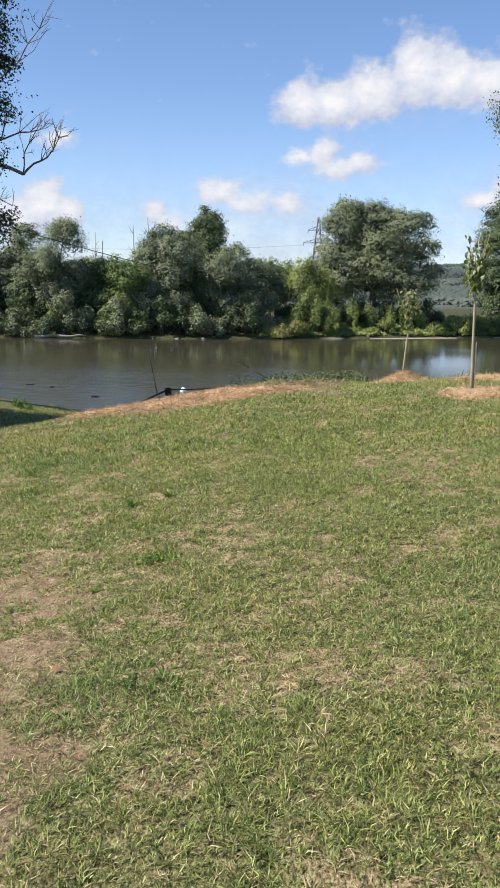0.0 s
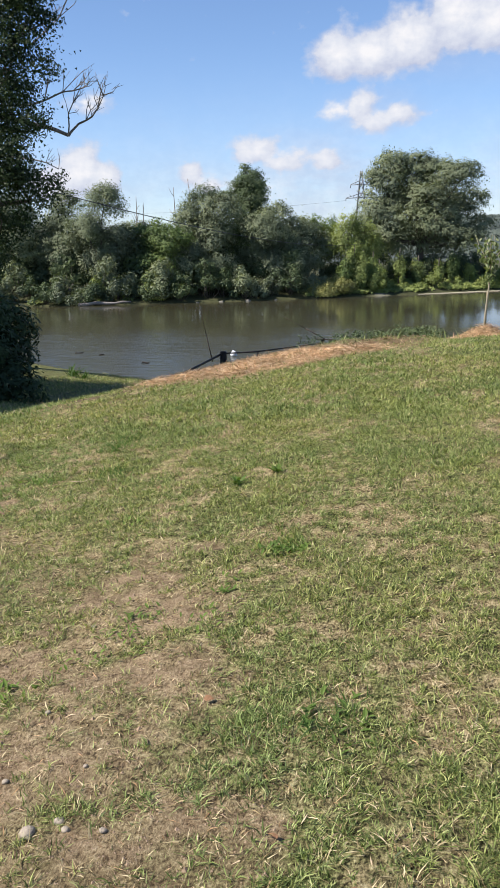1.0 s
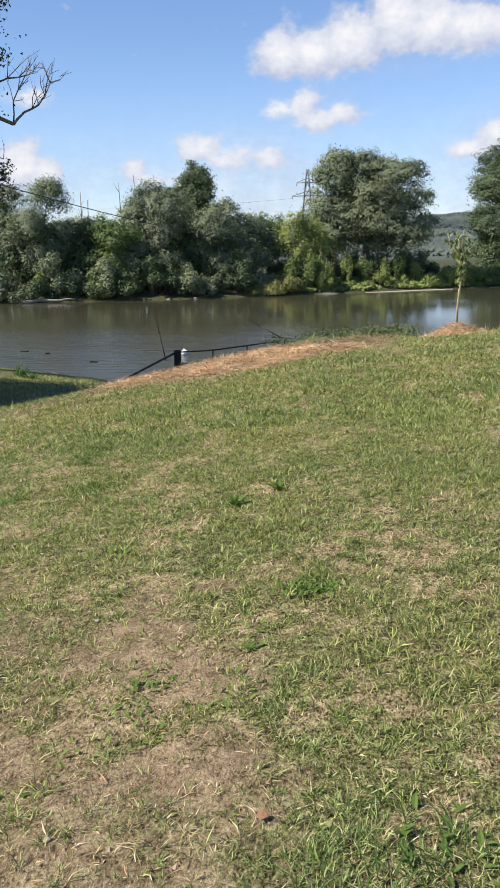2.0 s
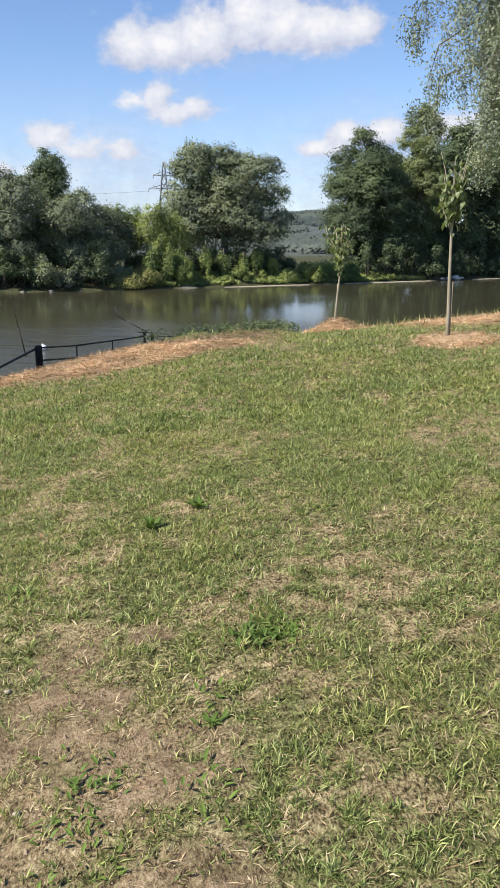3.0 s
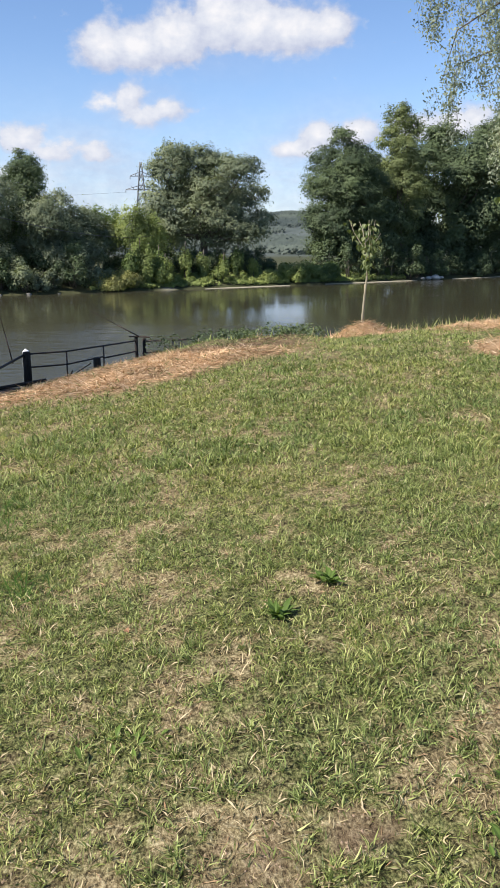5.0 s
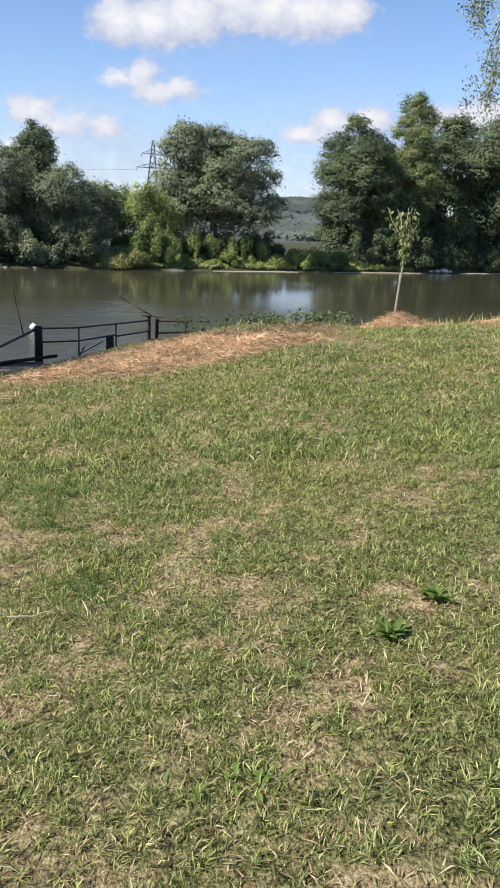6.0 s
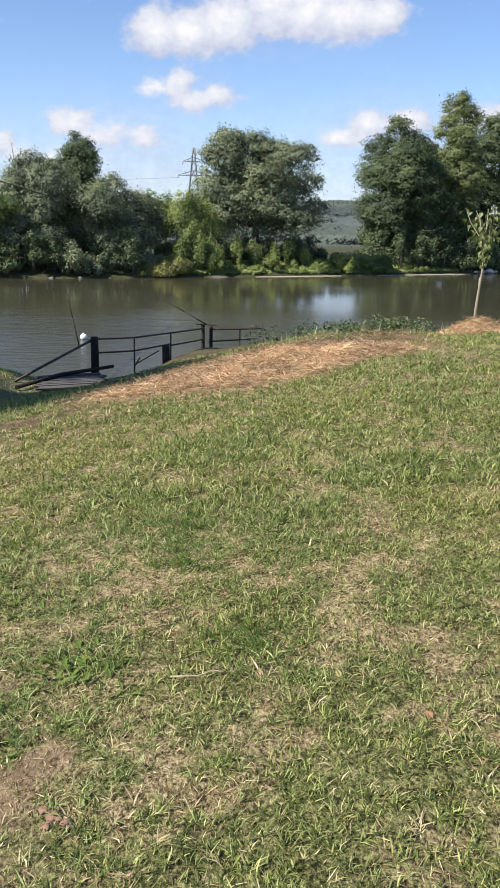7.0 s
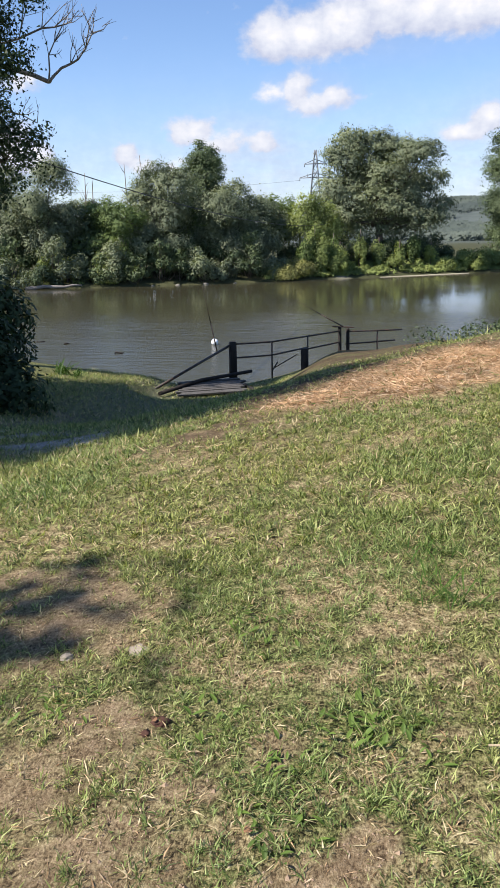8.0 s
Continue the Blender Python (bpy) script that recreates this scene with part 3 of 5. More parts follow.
# ---- trees ----
def tree(name, x, y, lobes, leaf, label, size=0.23, cover=1.45, trunk=0.28, seed=1, group="", droop=0.0, depth=0.8, bark=None, low=None, category="tree", slim=0.6, corners=3, stray=0.12):
    """A tree at (x, y): lobes (dx, dz, r[, dy]) are the masses of its crown, dz above its foot."""
    rng = np.random.default_rng(seed)
    z0 = float(height(x, y)) - 0.05
    root = thing(name, (x, y, z0), label, category, group)
    top = max(l[1] for l in lobes)
    bm = bmesh.new()
    fork = 0.35 * top
    spine = wander(rng, (0, 0, 0), (0.1 * top * rng.normal(0, 0.3), 0, fork), 4, 0.05 * trunk)
    tube(bm, spine, [trunk * 1.35, trunk, trunk * 0.9, trunk * 0.8], 9)
    C, N = [], []
    for lobe in lobes:
        dx, dz, r = lobe[:3]
        dy = lobe[3] if len(lobe) > 3 else rng.normal(0, r * 0.45 * depth)
        c = np.array([dx, dy, dz])
        limb = wander(rng, spine[-1], c, 5, 0.08 * r)
        tube(bm, limb, np.linspace(trunk * 0.6, trunk * 0.15, 5), 6)
        r = r * 1.04
        subs = max(12, int(17 * (r / 2.0) ** 1.3))
        dirs = unit(rng.normal(0, 1, (subs, 3)))
        dirs[:, 2] = np.where(dirs[:, 2] < -0.3, -dirs[:, 2], dirs[:, 2])
        for k, dvec in enumerate(dirs):
            rs = r * rng.uniform(0.24, 0.44)
            sc = c + dvec * r * rng.uniform(0.55, 0.92) * (1, depth, 1)
            if k % 4 == 0:
                tube(bm, wander(rng, c, sc, 3, 0.05 * r), [trunk * 0.14, trunk * 0.09, trunk * 0.04], 4)
            n = int(cover * rs * rs * 4.6 / (size * size * slim))
            d = unit(rng.normal(0, 1, (n, 3)))
            rad = rs * np.clip(np.abs(rng.normal(0.9, 0.13, n)), 0, 1.15) * (0.8 + 0.5 * np.sin(d[:, 0] * 3 + k) * np.cos(d[:, 2] * 4 + 2 * k))
            p = sc + d * rad[:, None] * (1.1, 1.1, 0.8)
            p[:, 2] -= droop * rng.uniform(0, 1, n) ** 2 * rs * 1.5
            stay = (d[:, 2] > -0.2) | (rng.uniform(0, 1, n) < 0.4)
            C.append(p[stay])
            N.append(unit(d * 0.8 + dvec * 0.5 + (0, 0, 0.25))[stay])
        n = int(cover * r * r * 2.2 / (size * size * slim))
        C.append(c + rng.normal(0, 0.36 * r, (n, 3)) * (1, depth, 0.9))
        N.append(unit(rng.normal(0, 1, (n, 3))))
    P = np.concatenate(C)
    N = np.concatenate(N)
    keep = P[:, 2] > (0.15 if low is None else low)
    part("trunk", bm, bark or M_BARK, root)
    part("crown", facets("crown", leaves(rng, P[keep], N[keep], size, size * slim, droop, corners, stray), leaf), None, root)
    return root


def bush(name, x, y, r, h, leaf, label, size=0.3, cover=2.0, seed=1, group="", flat=1.0, z=None):
    """A shrub: a few stems and a low heap of leaf clumps."""
    rng = np.random.default_rng(seed)
    z0 = float(height(x, y)) if z is None else z
    root = thing(name, (x, y, z0 - 0.25), label, "bush", group)
    bm = bmesh.new()
    C, N = [], []
    for k in range(max(7, int(8 * r))):
        a = rng.uniform(0, 2 * math.pi)
        q = math.sqrt(rng.uniform(0, 1))
        c = np.array([r * q * math.cos(a), r * q * math.sin(a) * flat, h * (1 - 0.75 * q * q) * rng.uniform(0.45, 1.0)])
        tube(bm, wander(rng, (c[0] * 0.2, c[1] * 0.2, 0), c, 3, 0.05 * h), [0.035, 0.025, 0.01], 5)
        rs = rng.uniform(0.28, 0.5) * min(r, h * 1.2)
        n = int(cover * 4 * math.pi * rs * rs / (size * size * 0.5) * 0.6)
        d = unit(rng.normal(0, 1, (n, 3)))
        p = c + d * (rs * rng.uniform(0.4, 1.1, n) ** 0.6)[:, None]
        C.append(p), N.append(unit(d + (0, 0, 0.4)))
    P, N = np.concatenate(C), np.concatenate(N)
    keep = P[:, 2] > 0.02
    part("stem", bm, M_BARK, root)
    part("foliage", facets("foliage", leaves(rng, P[keep], N[keep], size, size * 0.6, 0.0, 3, 0.3), leaf), None, root)
    return root


FAR = "trees along the far bank"
tree("willow_tree", -36.8, 106.3, [(0.9, 10.6, 2.8), (-0.9, 6.9, 3.2), (1.8, 5.6, 3.0), (-0.1, 3.1, 2.6)], M_WILLOW, "grey-green willow with a rounded top on the far bank", seed=11, group=FAR, droop=0.8)
tree("willow_tree", -42.3, 106.9, [(0.9, 10.2, 2.3), (0.2, 6.4, 3.3), (2.1, 3.7, 3.0), (-2.2, 3.8, 3.0)], M_WILLOW, "slender grey-green willow on the far bank", seed=12, group=FAR)
tree("willow_tree", -48.5, 105.2, [(0.2, 8.9, 3.4), (-2.4, 5.5, 3.7), (1.3, 4.7, 3.4), (-6.0, 9.0, 4.0)], M_WILLOW, "broad grey-green willow on the far bank", seed=13, group=FAR)
tree("alder_tree", -31.1, 108.1, [(-1.7, 6.5, 2.0), (0.7, 6.2, 2.5), (3.1, 5.5, 2.7), (0.9, 3.2, 2.7), (-1.9, 3.0, 2.0)], M_POPLAR, "low bushy alder between taller willows", seed=14, group=FAR)
tree("willow_tree", -24.8, 110.4, [(0.1, 10.6, 2.4), (2.5, 9.3, 2.9), (-1.4, 8.1, 2.7), (1.0, 6.1, 3.8), (-1.9, 3.5, 3.1), (2.2, 2.8, 3.1), (-4.2, 2.4, 2.4)], M_WILLOW, "large dense grey-green willow reaching down to the water", seed=15, group=FAR, droop=0.5)
tree("poplar_tree", -20.8, 117.1, [(0.7, 13.3, 2.2), (0.0, 11.2, 2.7), (1.7, 10.8, 2.3), (0.5, 8.4, 3.2), (0.2, 5.4, 3.0), (1.1, 12.0, 2.2, -1.5)], M_DARK, "dark green poplar rising behind the willows", seed=16, group=FAR)
tree("willow_tree", -15.8, 113.3, [(0.2, 9.1, 2.1), (-1.2, 7.0, 3.2), (1.9, 6.6, 3.0), (-2.7, 4.0, 2.8), (0.4, 3.3, 3.5), (2.9, 3.2, 2.7)], M_WILLOW, "conical grey-green willow with foliage to the ground", seed=17, group=FAR, droop=0.6)
tree("alder_tree", -11.2, 122.6, [(-0.8, 7.0, 1.9), (0.8, 6.6, 2.0), (0.0, 4.5, 2.6), (1.6, 3.4, 2.2)], M_POPLAR, "small round green alder in the gap between willows", seed=18, group=FAR)
tree("willow_tree", 2.2, 128.3, [(-4.0, 15.0, 2.9), (-5.2, 12.4, 3.4), (-1.1, 13.8, 3.6), (1.9, 13.7, 3.2), (4.6, 12.6, 3.4), (6.9, 10.3, 2.3), (-1.8, 9.8, 4.0), (3.6, 8.6, 4.0), (-5.6, 8.4, 3.6), (8.1, 7.0, 2.0), (6.7, 5.6, 2.4), (-2.4, 5.0, 3.6), (2.2, 4.5, 3.2), (-1.0, 7.4, 3.0, -3.0), (2.8, 6.6, 2.8, -3.0), (5.4, 5.0, 2.5, -2.4), (-4.0, 5.6, 2.7, -2.4), (0.6, 10.5, 3.0, -3.0), (-6.8, 5.6, 2.6, -1.0)], M_WILLOW, "very large spreading willow with dark hollows under its crown", seed=19, group=FAR, trunk=0.5, low=0.6, size=0.27)
tree("poplar_tree", -7.0, 120.9, [(-0.2, 7.6, 1.8), (-0.6, 5.5, 2.5), (0.9, 3.7, 2.5), (1.9, 6.4, 2.0), (2.9, 4.2, 2.2)], M_VINE, "small tree hung all over with bright green vines", seed=20, group=FAR, droop=1.2)
tree("poplar_tree", 24.5, 141.7, [(-1.0, 18.8, 2.4), (-2.5, 15.5, 3.3), (1.0, 15.9, 3.1), (-4.1, 11.3, 3.5), (-0.5, 11.3, 4.1), (3.4, 12.6, 3.8), (-2.6, 6.6, 3.7), (1.9, 6.7, 4.1), (5.4, 7.5, 3.8), (-3.6, 2.8, 3.2), (1.0, 2.8, 3.4), (5.2, 3.2, 3.4), (-4.6, 7.4, 3.0, -1.5), (0.2, 14.5, 3.0, -2.5), (2.2, 9.6, 3.4, -2.5), (-2.0, 4.6, 3.2, -2.5)], M_DARK, "tall dark green poplar with dense foliage", seed=21, group=FAR, size=0.28)
tree("poplar_tree", 35.1, 146.9, [(-1.8, 23.6, 2.5), (0.2, 21.5, 2.9), (-2.5, 19.8, 2.7), (-0.8, 15.5, 3.4), (-3.0, 12.9, 2.9), (0.0, 9.4, 3.4), (-1.0, 18.2, 2.8, -1.5), (0.6, 12.6, 3.0, -1.5), (-1.8, 6.2, 3.2, -1.5)], M_PALE, "tall pale green poplar in front of dark trees", seed=22, group=FAR, size=0.28)
tree("poplar_tree", 46.4, 158.7, [(-1.6, 20.2, 4.6), (-4.3, 16.4, 4.6), (1.8, 14.6, 5.7), (-2.9, 9.8, 5.2), (1.4, 5.9, 4.6), (-5.6, 4.9, 4.1), (5.4, 18.3, 5.7), (7.3, 8.9, 6.2)], M_DARK, "broad dark green tree with deep shade beneath", seed=23, group=FAR, size=0.42, cover=1.2, trunk=0.4)
tree("poplar_tree", 66.0, 172.0, [(-2.8, 24.5, 6.0), (2.7, 17.9, 7.3), (-3.9, 12.2, 7.1), (7.1, 20.3, 6.1), (8.5, 9.9, 7.3)], M_DARK, "broad dark green tree at the bend of the river", seed=24, group=FAR, size=0.6, cover=1.2, trunk=0.4)

for k, x in enumerate((-56, -51, -45.4, -39.6, -34, -28.4, -22.6, -18, -13.2)):
    tree("alder_tree", x, float(far_bank(x)) + 9.0, [(0, 6.0, 2.6), (-1.9, 4.2, 2.6), (2.0, 4.0, 2.7), (0.3, 2.4, 2.6)], M_WILLOW if k % 3 else M_POPLAR, "middling grey-green tree filling the row of willows", seed=120 + k, group=FAR, size=0.3, cover=1.2)
for k, (x, y) in enumerate(((29.5, 154.0), (37.5, 160.0), (53.0, 166.0))):
    tree("poplar_tree", x, y, [(0, 15.0, 4.2), (-3.0, 11.0, 4.2), (3.2, 11.5, 4.2), (0.5, 8.0, 4.6), (-3.4, 4.6, 4.0), (3.0, 4.4, 4.2)], M_DARK, "dark green tree closing the row at the bend", seed=140 + k, group=FAR, size=0.45, cover=1.25, trunk=0.35)
tree("alder_tree", -4.6, 134.0, [(0, 7.4, 2.6), (-2.2, 5.4, 2.6), (1.9, 5.0, 2.6), (0.3, 2.8, 2.8)], M_DARK, "dark green alder behind the vine-hung tree", seed=131, group=FAR, size=0.3, cover=1.3)
rng = np.random.default_rng(77)
for x in np.concatenate([np.arange(-58, -10.5, 1.75), np.arange(21, 70, 2.6)]):
    far_right = x > 0
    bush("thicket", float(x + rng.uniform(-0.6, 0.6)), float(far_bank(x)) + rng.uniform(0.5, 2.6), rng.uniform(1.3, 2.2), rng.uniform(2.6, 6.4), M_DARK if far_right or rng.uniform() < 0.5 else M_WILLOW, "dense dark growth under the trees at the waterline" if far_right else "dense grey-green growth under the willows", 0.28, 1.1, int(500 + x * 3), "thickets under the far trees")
# added row that closes the bright gaps between trunks and in the reflection
for k, x in enumerate(np.concatenate([np.arange(-57, -12, 5.0), np.arange(22, 74, 4.5)])):
    bush("thicket", float(x), float(far_bank(x)) + 6.5, 2.9, 7.0, M_DARK, "tall dark growth added between the trunks to close bright gaps", 0.42, 1.2, 900 + k, "thickets under the far trees")
# dark growth stands in for the shaded hollow under the great willow
for x in np.arange(-9, 12, 2.4):
    bush("thicket", float(x), float(far_bank(x)) + 8.5, 2.2, 3.6, M_DARK, "dense dark growth put into the shaded hollow under the great willow", 0.3, 1.1, int(700 + x * 3), "thickets under the far trees")

SHRUBS = "bushes along the far bank"
for k, (x, r, h, leaf, what) in enumerate((
    (-9.9, 2.0, 1.7, M_YELLOW, "yellowish green bush overhanging the water"), (-8.0, 2.3, 2.0, M_YELLOW, "yellowish green bush overhanging the water"),
    (-3.7, 2.0, 3.8, M_VINE, "pale green bush under the great willow"), (-1.6, 1.6, 1.3, M_VINE, "low green creeper on the bank"), (1.3, 1.8, 1.2, M_VINE, "low green creeper on the bank"),
    (4.3, 1.3, 3.0, M_VINE, "upright pale green vine by the willow trunk"), (7.3, 2.0, 1.1, M_VINE, "low green creeper on the bank"), (11.3, 2.0, 1.5, M_VINE, "low green creeper on the bank"),
    (14.6, 2.4, 2.6, M_VINE, "rounded green bush on the bank"), (17.6, 2.2, 2.4, M_VINE, "rounded green bush on the bank"), (20.2, 2.2, 3.0, M_POPLAR, "rounded green bush on the bank"), (26.0, 2.6, 1.0, M_VINE, "low green growth at the waterline"),
    (-38.0, 1.4, 1.4, M_VINE, "low green bush at the waterline"), (-33.6, 1.2, 2.4, M_VINE, "green vine hanging over a stump"), (-31.5, 1.3, 1.1, M_WILLOW, "low grey-green bush at the waterline"),
)):
    bush("bush", x, float(far_bank(x)) + (1.4 if leaf is M_YELLOW else 2.3), r, h, leaf, what, 0.24, 1.6, 50 + k, SHRUBS)


def vine_drape(x, y, h, r, seed, leaf):
    """A stump or low limb hung with vines down to the ground."""
    rng = np.random.default_rng(seed)
    root = thing("vine_drape", (x, y, float(height(x, y)) - 0.1), "bright green vines hanging like a curtain to the bank", "vine", "vines on the far bank")
    bm = bmesh.new()
    tube(bm, wander(rng, (0, 0, 0), (r * 0.2, 0, h * 0.9), 5, 0.08), [0.14, 0.12, 0.10, 0.08, 0.05], 6)
    part("stem", bm, M_BARK, root)
    C = []
    for k in range(int(6 + 10 * r)):
        a, q = rng.uniform(0, 2 * math.pi), math.sqrt(rng.uniform(0, 1))
        top = h * (1 - 0.35 * q) * rng.uniform(0.75, 1.05)
        length = top * rng.uniform(0.5, 1.0)
        n = int(70 * length)
        u = rng.uniform(0, 1, n) ** 0.8
        w = 0.10 + 0.22 * (1 - np.abs(2 * u - 0.7))
        C.append(np.stack([r * q * math.cos(a) + rng.normal(0, 1, n) * w, r * q * math.sin(a) + rng.normal(0, 1, n) * w, top - u * length], -1))
    P = np.concatenate(C)
    P = P[P[:, 2] > 0.05]
    N = unit(P * (1, 1, 0) + rng.normal(0, 0.25, P.shape) + (0, 0, 0.35))
    part("foliage", facets("foliage", leaves(rng, P, N, 0.24, 0.16, 0.8, 3, 0.25), leaf), None, root)


for k, (x, d, h, r) in enumerate(((-7.2, 1.7, 5.0, 0.9), (-5.2, 1.5, 6.0, 1.0), (-3.2, 1.8, 4.6, 0.9), (-6.3, 2.2, 6.6, 0.9), (-4.0, 2.4, 5.6, 0.8), (-0.6, 4.0, 5.6, 0.7), (1.8, 4.0, 4.4, 0.6), (4.6, 3.2, 4.2, 0.55), (6.6, 3.8, 5.4, 0.6), (8.9, 3.6, 3.6, 0.6), (-33.9, 1.6, 3.4, 0.55), (-30.2, 1.8, 4.0, 0.5), (-27.6, 2.0, 5.0, 0.6), (-36.3, 2.2, 4.4, 0.6))):
    vine_drape(x, float(far_bank(x)) + d, h, r, 260 + k, M_VINE if k % 4 else M_POPLAR)


def far_bank_grass():
    """Rank grass and creepers on the open slope of the far bank."""
    rng = np.random.default_rng(98)
    n = 26000
    x = np.concatenate([rng.uniform(-12, 34, n), rng.uniform(-44, -28, n // 5)])
    y = far_bank(x) + rng.uniform(0.2, 6.0, len(x)) ** 1.0
    k = rng.uniform(0, 1, len(x)) < sstep(0.34, 0.55, grain(x, y, 1.8, 17))
    x, y = x[k], y[k]
    P = np.stack([x, y, height(x, y) + rng.uniform(0.0, 0.45, len(x)) * (0.3 + grain(x, y, 1.2, 18))], -1)
    ob = part("bank_grass", facets("bank_grass", leaves(rng, P, np.tile((-0.2, -0.5, 0.8), (len(P), 1)), 0.34, 0.16, 0.0, 3, 0.3), M_VINE), None)
    tagged(ob, "rank green grass and creepers on the far bank", "grass", kind="stuff")


far_bank_grass()


def hill_woods():
    """The woodland on the far hills, as loose crowns too small to tell apart."""
    rng = np.random.default_rng(99)
    n = 34000
    y = rng.uniform(280, 660, n)
    x = y * rng.uniform(-0.02, 0.24, n)
    k = grain(x, y, 60, 21) > 0.36
    x, y = x[k], y[k]
    P = np.stack([x, y, height(x, y) + rng.uniform(0, 2.5, len(x))], -1)
    ob = part("far_woods", facets("far_woods", leaves(rng, P, np.tile((-0.3, -0.6, 0.6), (len(x), 1)), 1.5, 1.4, 0.0, 3, 0.16), M_HAZYLEAF), None)
    tagged(ob, "distant hill woodland, haze put into its grey-green colour", "woods", kind="stuff")


# leaf colour paled towards blue-grey to paint the haze of distance
M_HAZYLEAF = leaf_material("hazy_hill_leaf", (0.070, 0.088, 0.080), (0.082, 0.102, 0.092), (0.096, 0.116, 0.104), 0.2, 0.8, 0.02)
hill_woods()


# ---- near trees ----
tree("poplar_tree", -14.2, 32.5, [(4.4, 12.4, 1.5, 0.4), (4.2, 11.2, 1.5, -0.4), (4.2, 10.0, 1.5, 0.3), (4.1, 8.8, 1.5, -0.3), (3.8, 7.7, 1.5, 0.4), (3.2, 6.7, 1.4, 0), (3.4, 5.9, 1.4, -0.4), (4.2, 5.1, 1.35, 0.3), (3.2, 4.1, 1.0, 0), (2.2, 3.2, 1.0, 0.4), (3.6, 14, 1.6, 0), (0.6, 8.6, 1.6, -1), (0.4, 12, 1.7, 0)], M_SHADELEAF, "large poplar on the near bank against the sky, shade put into its dark leaves", size=0.085, cover=1.75, trunk=0.34, seed=31, low=0.3, slim=0.8, corners=3, stray=0.6)


# four unseen poplars added out of view so their shade falls on track and lawn
UNSEEN_POPLAR = "unseen poplar beside the track, placed for the shade it casts"
tree("poplar_tree", -10.85, 9.85, [(0, 8.2, 1.9, 0), (-1.2, 7.2, 2.0, -0.8), (-1.0, 7.0, 1.9, 1.4), (-2.0, 5.8, 2.0, 0)], M_SHADELEAF, UNSEEN_POPLAR, size=0.3, cover=1.2, trunk=0.22, seed=35, low=2.5, slim=0.75)
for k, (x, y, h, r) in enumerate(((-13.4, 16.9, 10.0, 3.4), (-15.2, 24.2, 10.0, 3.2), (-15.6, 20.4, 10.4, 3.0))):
    tree("poplar_tree", x, y, [(0, h, r, 0), (0.8, h - 2.0, r * 0.9, 1.2), (-0.8, h - 2.2, r * 0.9, -1.2), (0.2, h + 1.8, r * 0.75, 0), (0.4, h - 3.6, r * 0.8, 1.4)], M_SHADELEAF, UNSEEN_POPLAR, size=0.3, cover=1.1, trunk=0.22, seed=36 + k, low=2.5, slim=0.75)


def dead_branch():
    """Bare forked limbs that reach out of the near poplar's crown."""
    rng = np.random.default_rng(5)
    base = np.array((-13.8, 33.6, 3.5))
    root = thing("dead_branch", tuple(base), "bare grey forked branch reaching out of the poplar", "branch")
    bm = bmesh.new()

    def limb(pts, r0, r1, twigs, spread=0.75):
        pts = [np.array(p, float) - base for p in pts]
        fine = []
        for a, b in zip(pts, pts[1:]):
            fine += [a, (a + b) / 2 + rng.normal(0, 0.05, 3)]
        fine.append(pts[-1])
        tube(bm, fine, np.linspace(r0, r1, len(fine)), 6)
        for k in range(twigs):
            p = fine[int(rng.integers(len(fine) // 2, len(fine)))]
            d = unit(np.array((rng.uniform(-0.2, 0.8), rng.normal(0, 0.3), rng.uniform(0.2, 1.0))))
            l = spread * rng.uniform(0.5, 1.3)
            q = p + d * l + rng.normal(0, 0.05, 3)
            tube(bm, [p, (p + q) / 2 + rng.normal(0, 0.06, 3), q], [r1 * 0.9, r1 * 0.7, r1 * 0.35], 5)
            for j in range(2):
                e = p + (q - p) * rng.uniform(0.35, 0.9)
                d2 = unit(d + rng.normal(0, 0.5, 3) + (0.2, 0, 0.15))
                tube(bm, [e, e + d2 * l * 0.55], [r1 * 0.55, r1 * 0.25], 4)

    limb(((-13.6, 34.0, 6.3), (-11.5, 34.6, 6.1), (-10.3, 35.0, 5.8), (-9.5, 35.1, 5.5)), 0.09, 0.06, 3, 0.5)
    limb(((-9.5, 35.1, 5.5), (-9.1, 35.1, 5.85), (-8.6, 35.1, 6.05), (-8.15, 35.1, 6.7)), 0.05, 0.018, 12, 0.8)
    limb(((-9.5, 35.1, 5.5), (-9.45, 35.1, 6.2), (-9.0, 35.2, 7.0)), 0.03, 0.014, 8, 0.7)
    limb(((-12.6, 34.3, 6.4), (-10.8, 34.9, 6.5), (-9.6, 35.1, 6.9), (-8.9, 35.2, 7.0)), 0.05, 0.018, 10, 0.9)
    limb(((-12.2, 34.3, 8.0), (-10.6, 34.8, 8.3), (-9.5, 35.0, 9.2), (-8.8, 35.2, 10.3)), 0.045, 0.016, 14, 1.1)
    limb(((-12.0, 34.3, 4.9), (-10.6, 34.8, 4.7), (-9.9, 35.0, 4.4)), 0.035, 0.014, 4, 0.5)
    part("wood", bm, M_DEADWOOD, root)


dead_branch()
bush("bush", -8.6, 26.0, 1.75, 3.3, M_SHADELEAF, "bush under the poplar beside the track, shade put into its dark leaves", 0.14, 1.6, 33)
bush("bush", -12.6, 26.0, 2.6, 2.6, M_SHADELEAF, "bush under the poplar beside the track, shade put into its dark leaves", 0.14, 1.4, 34)


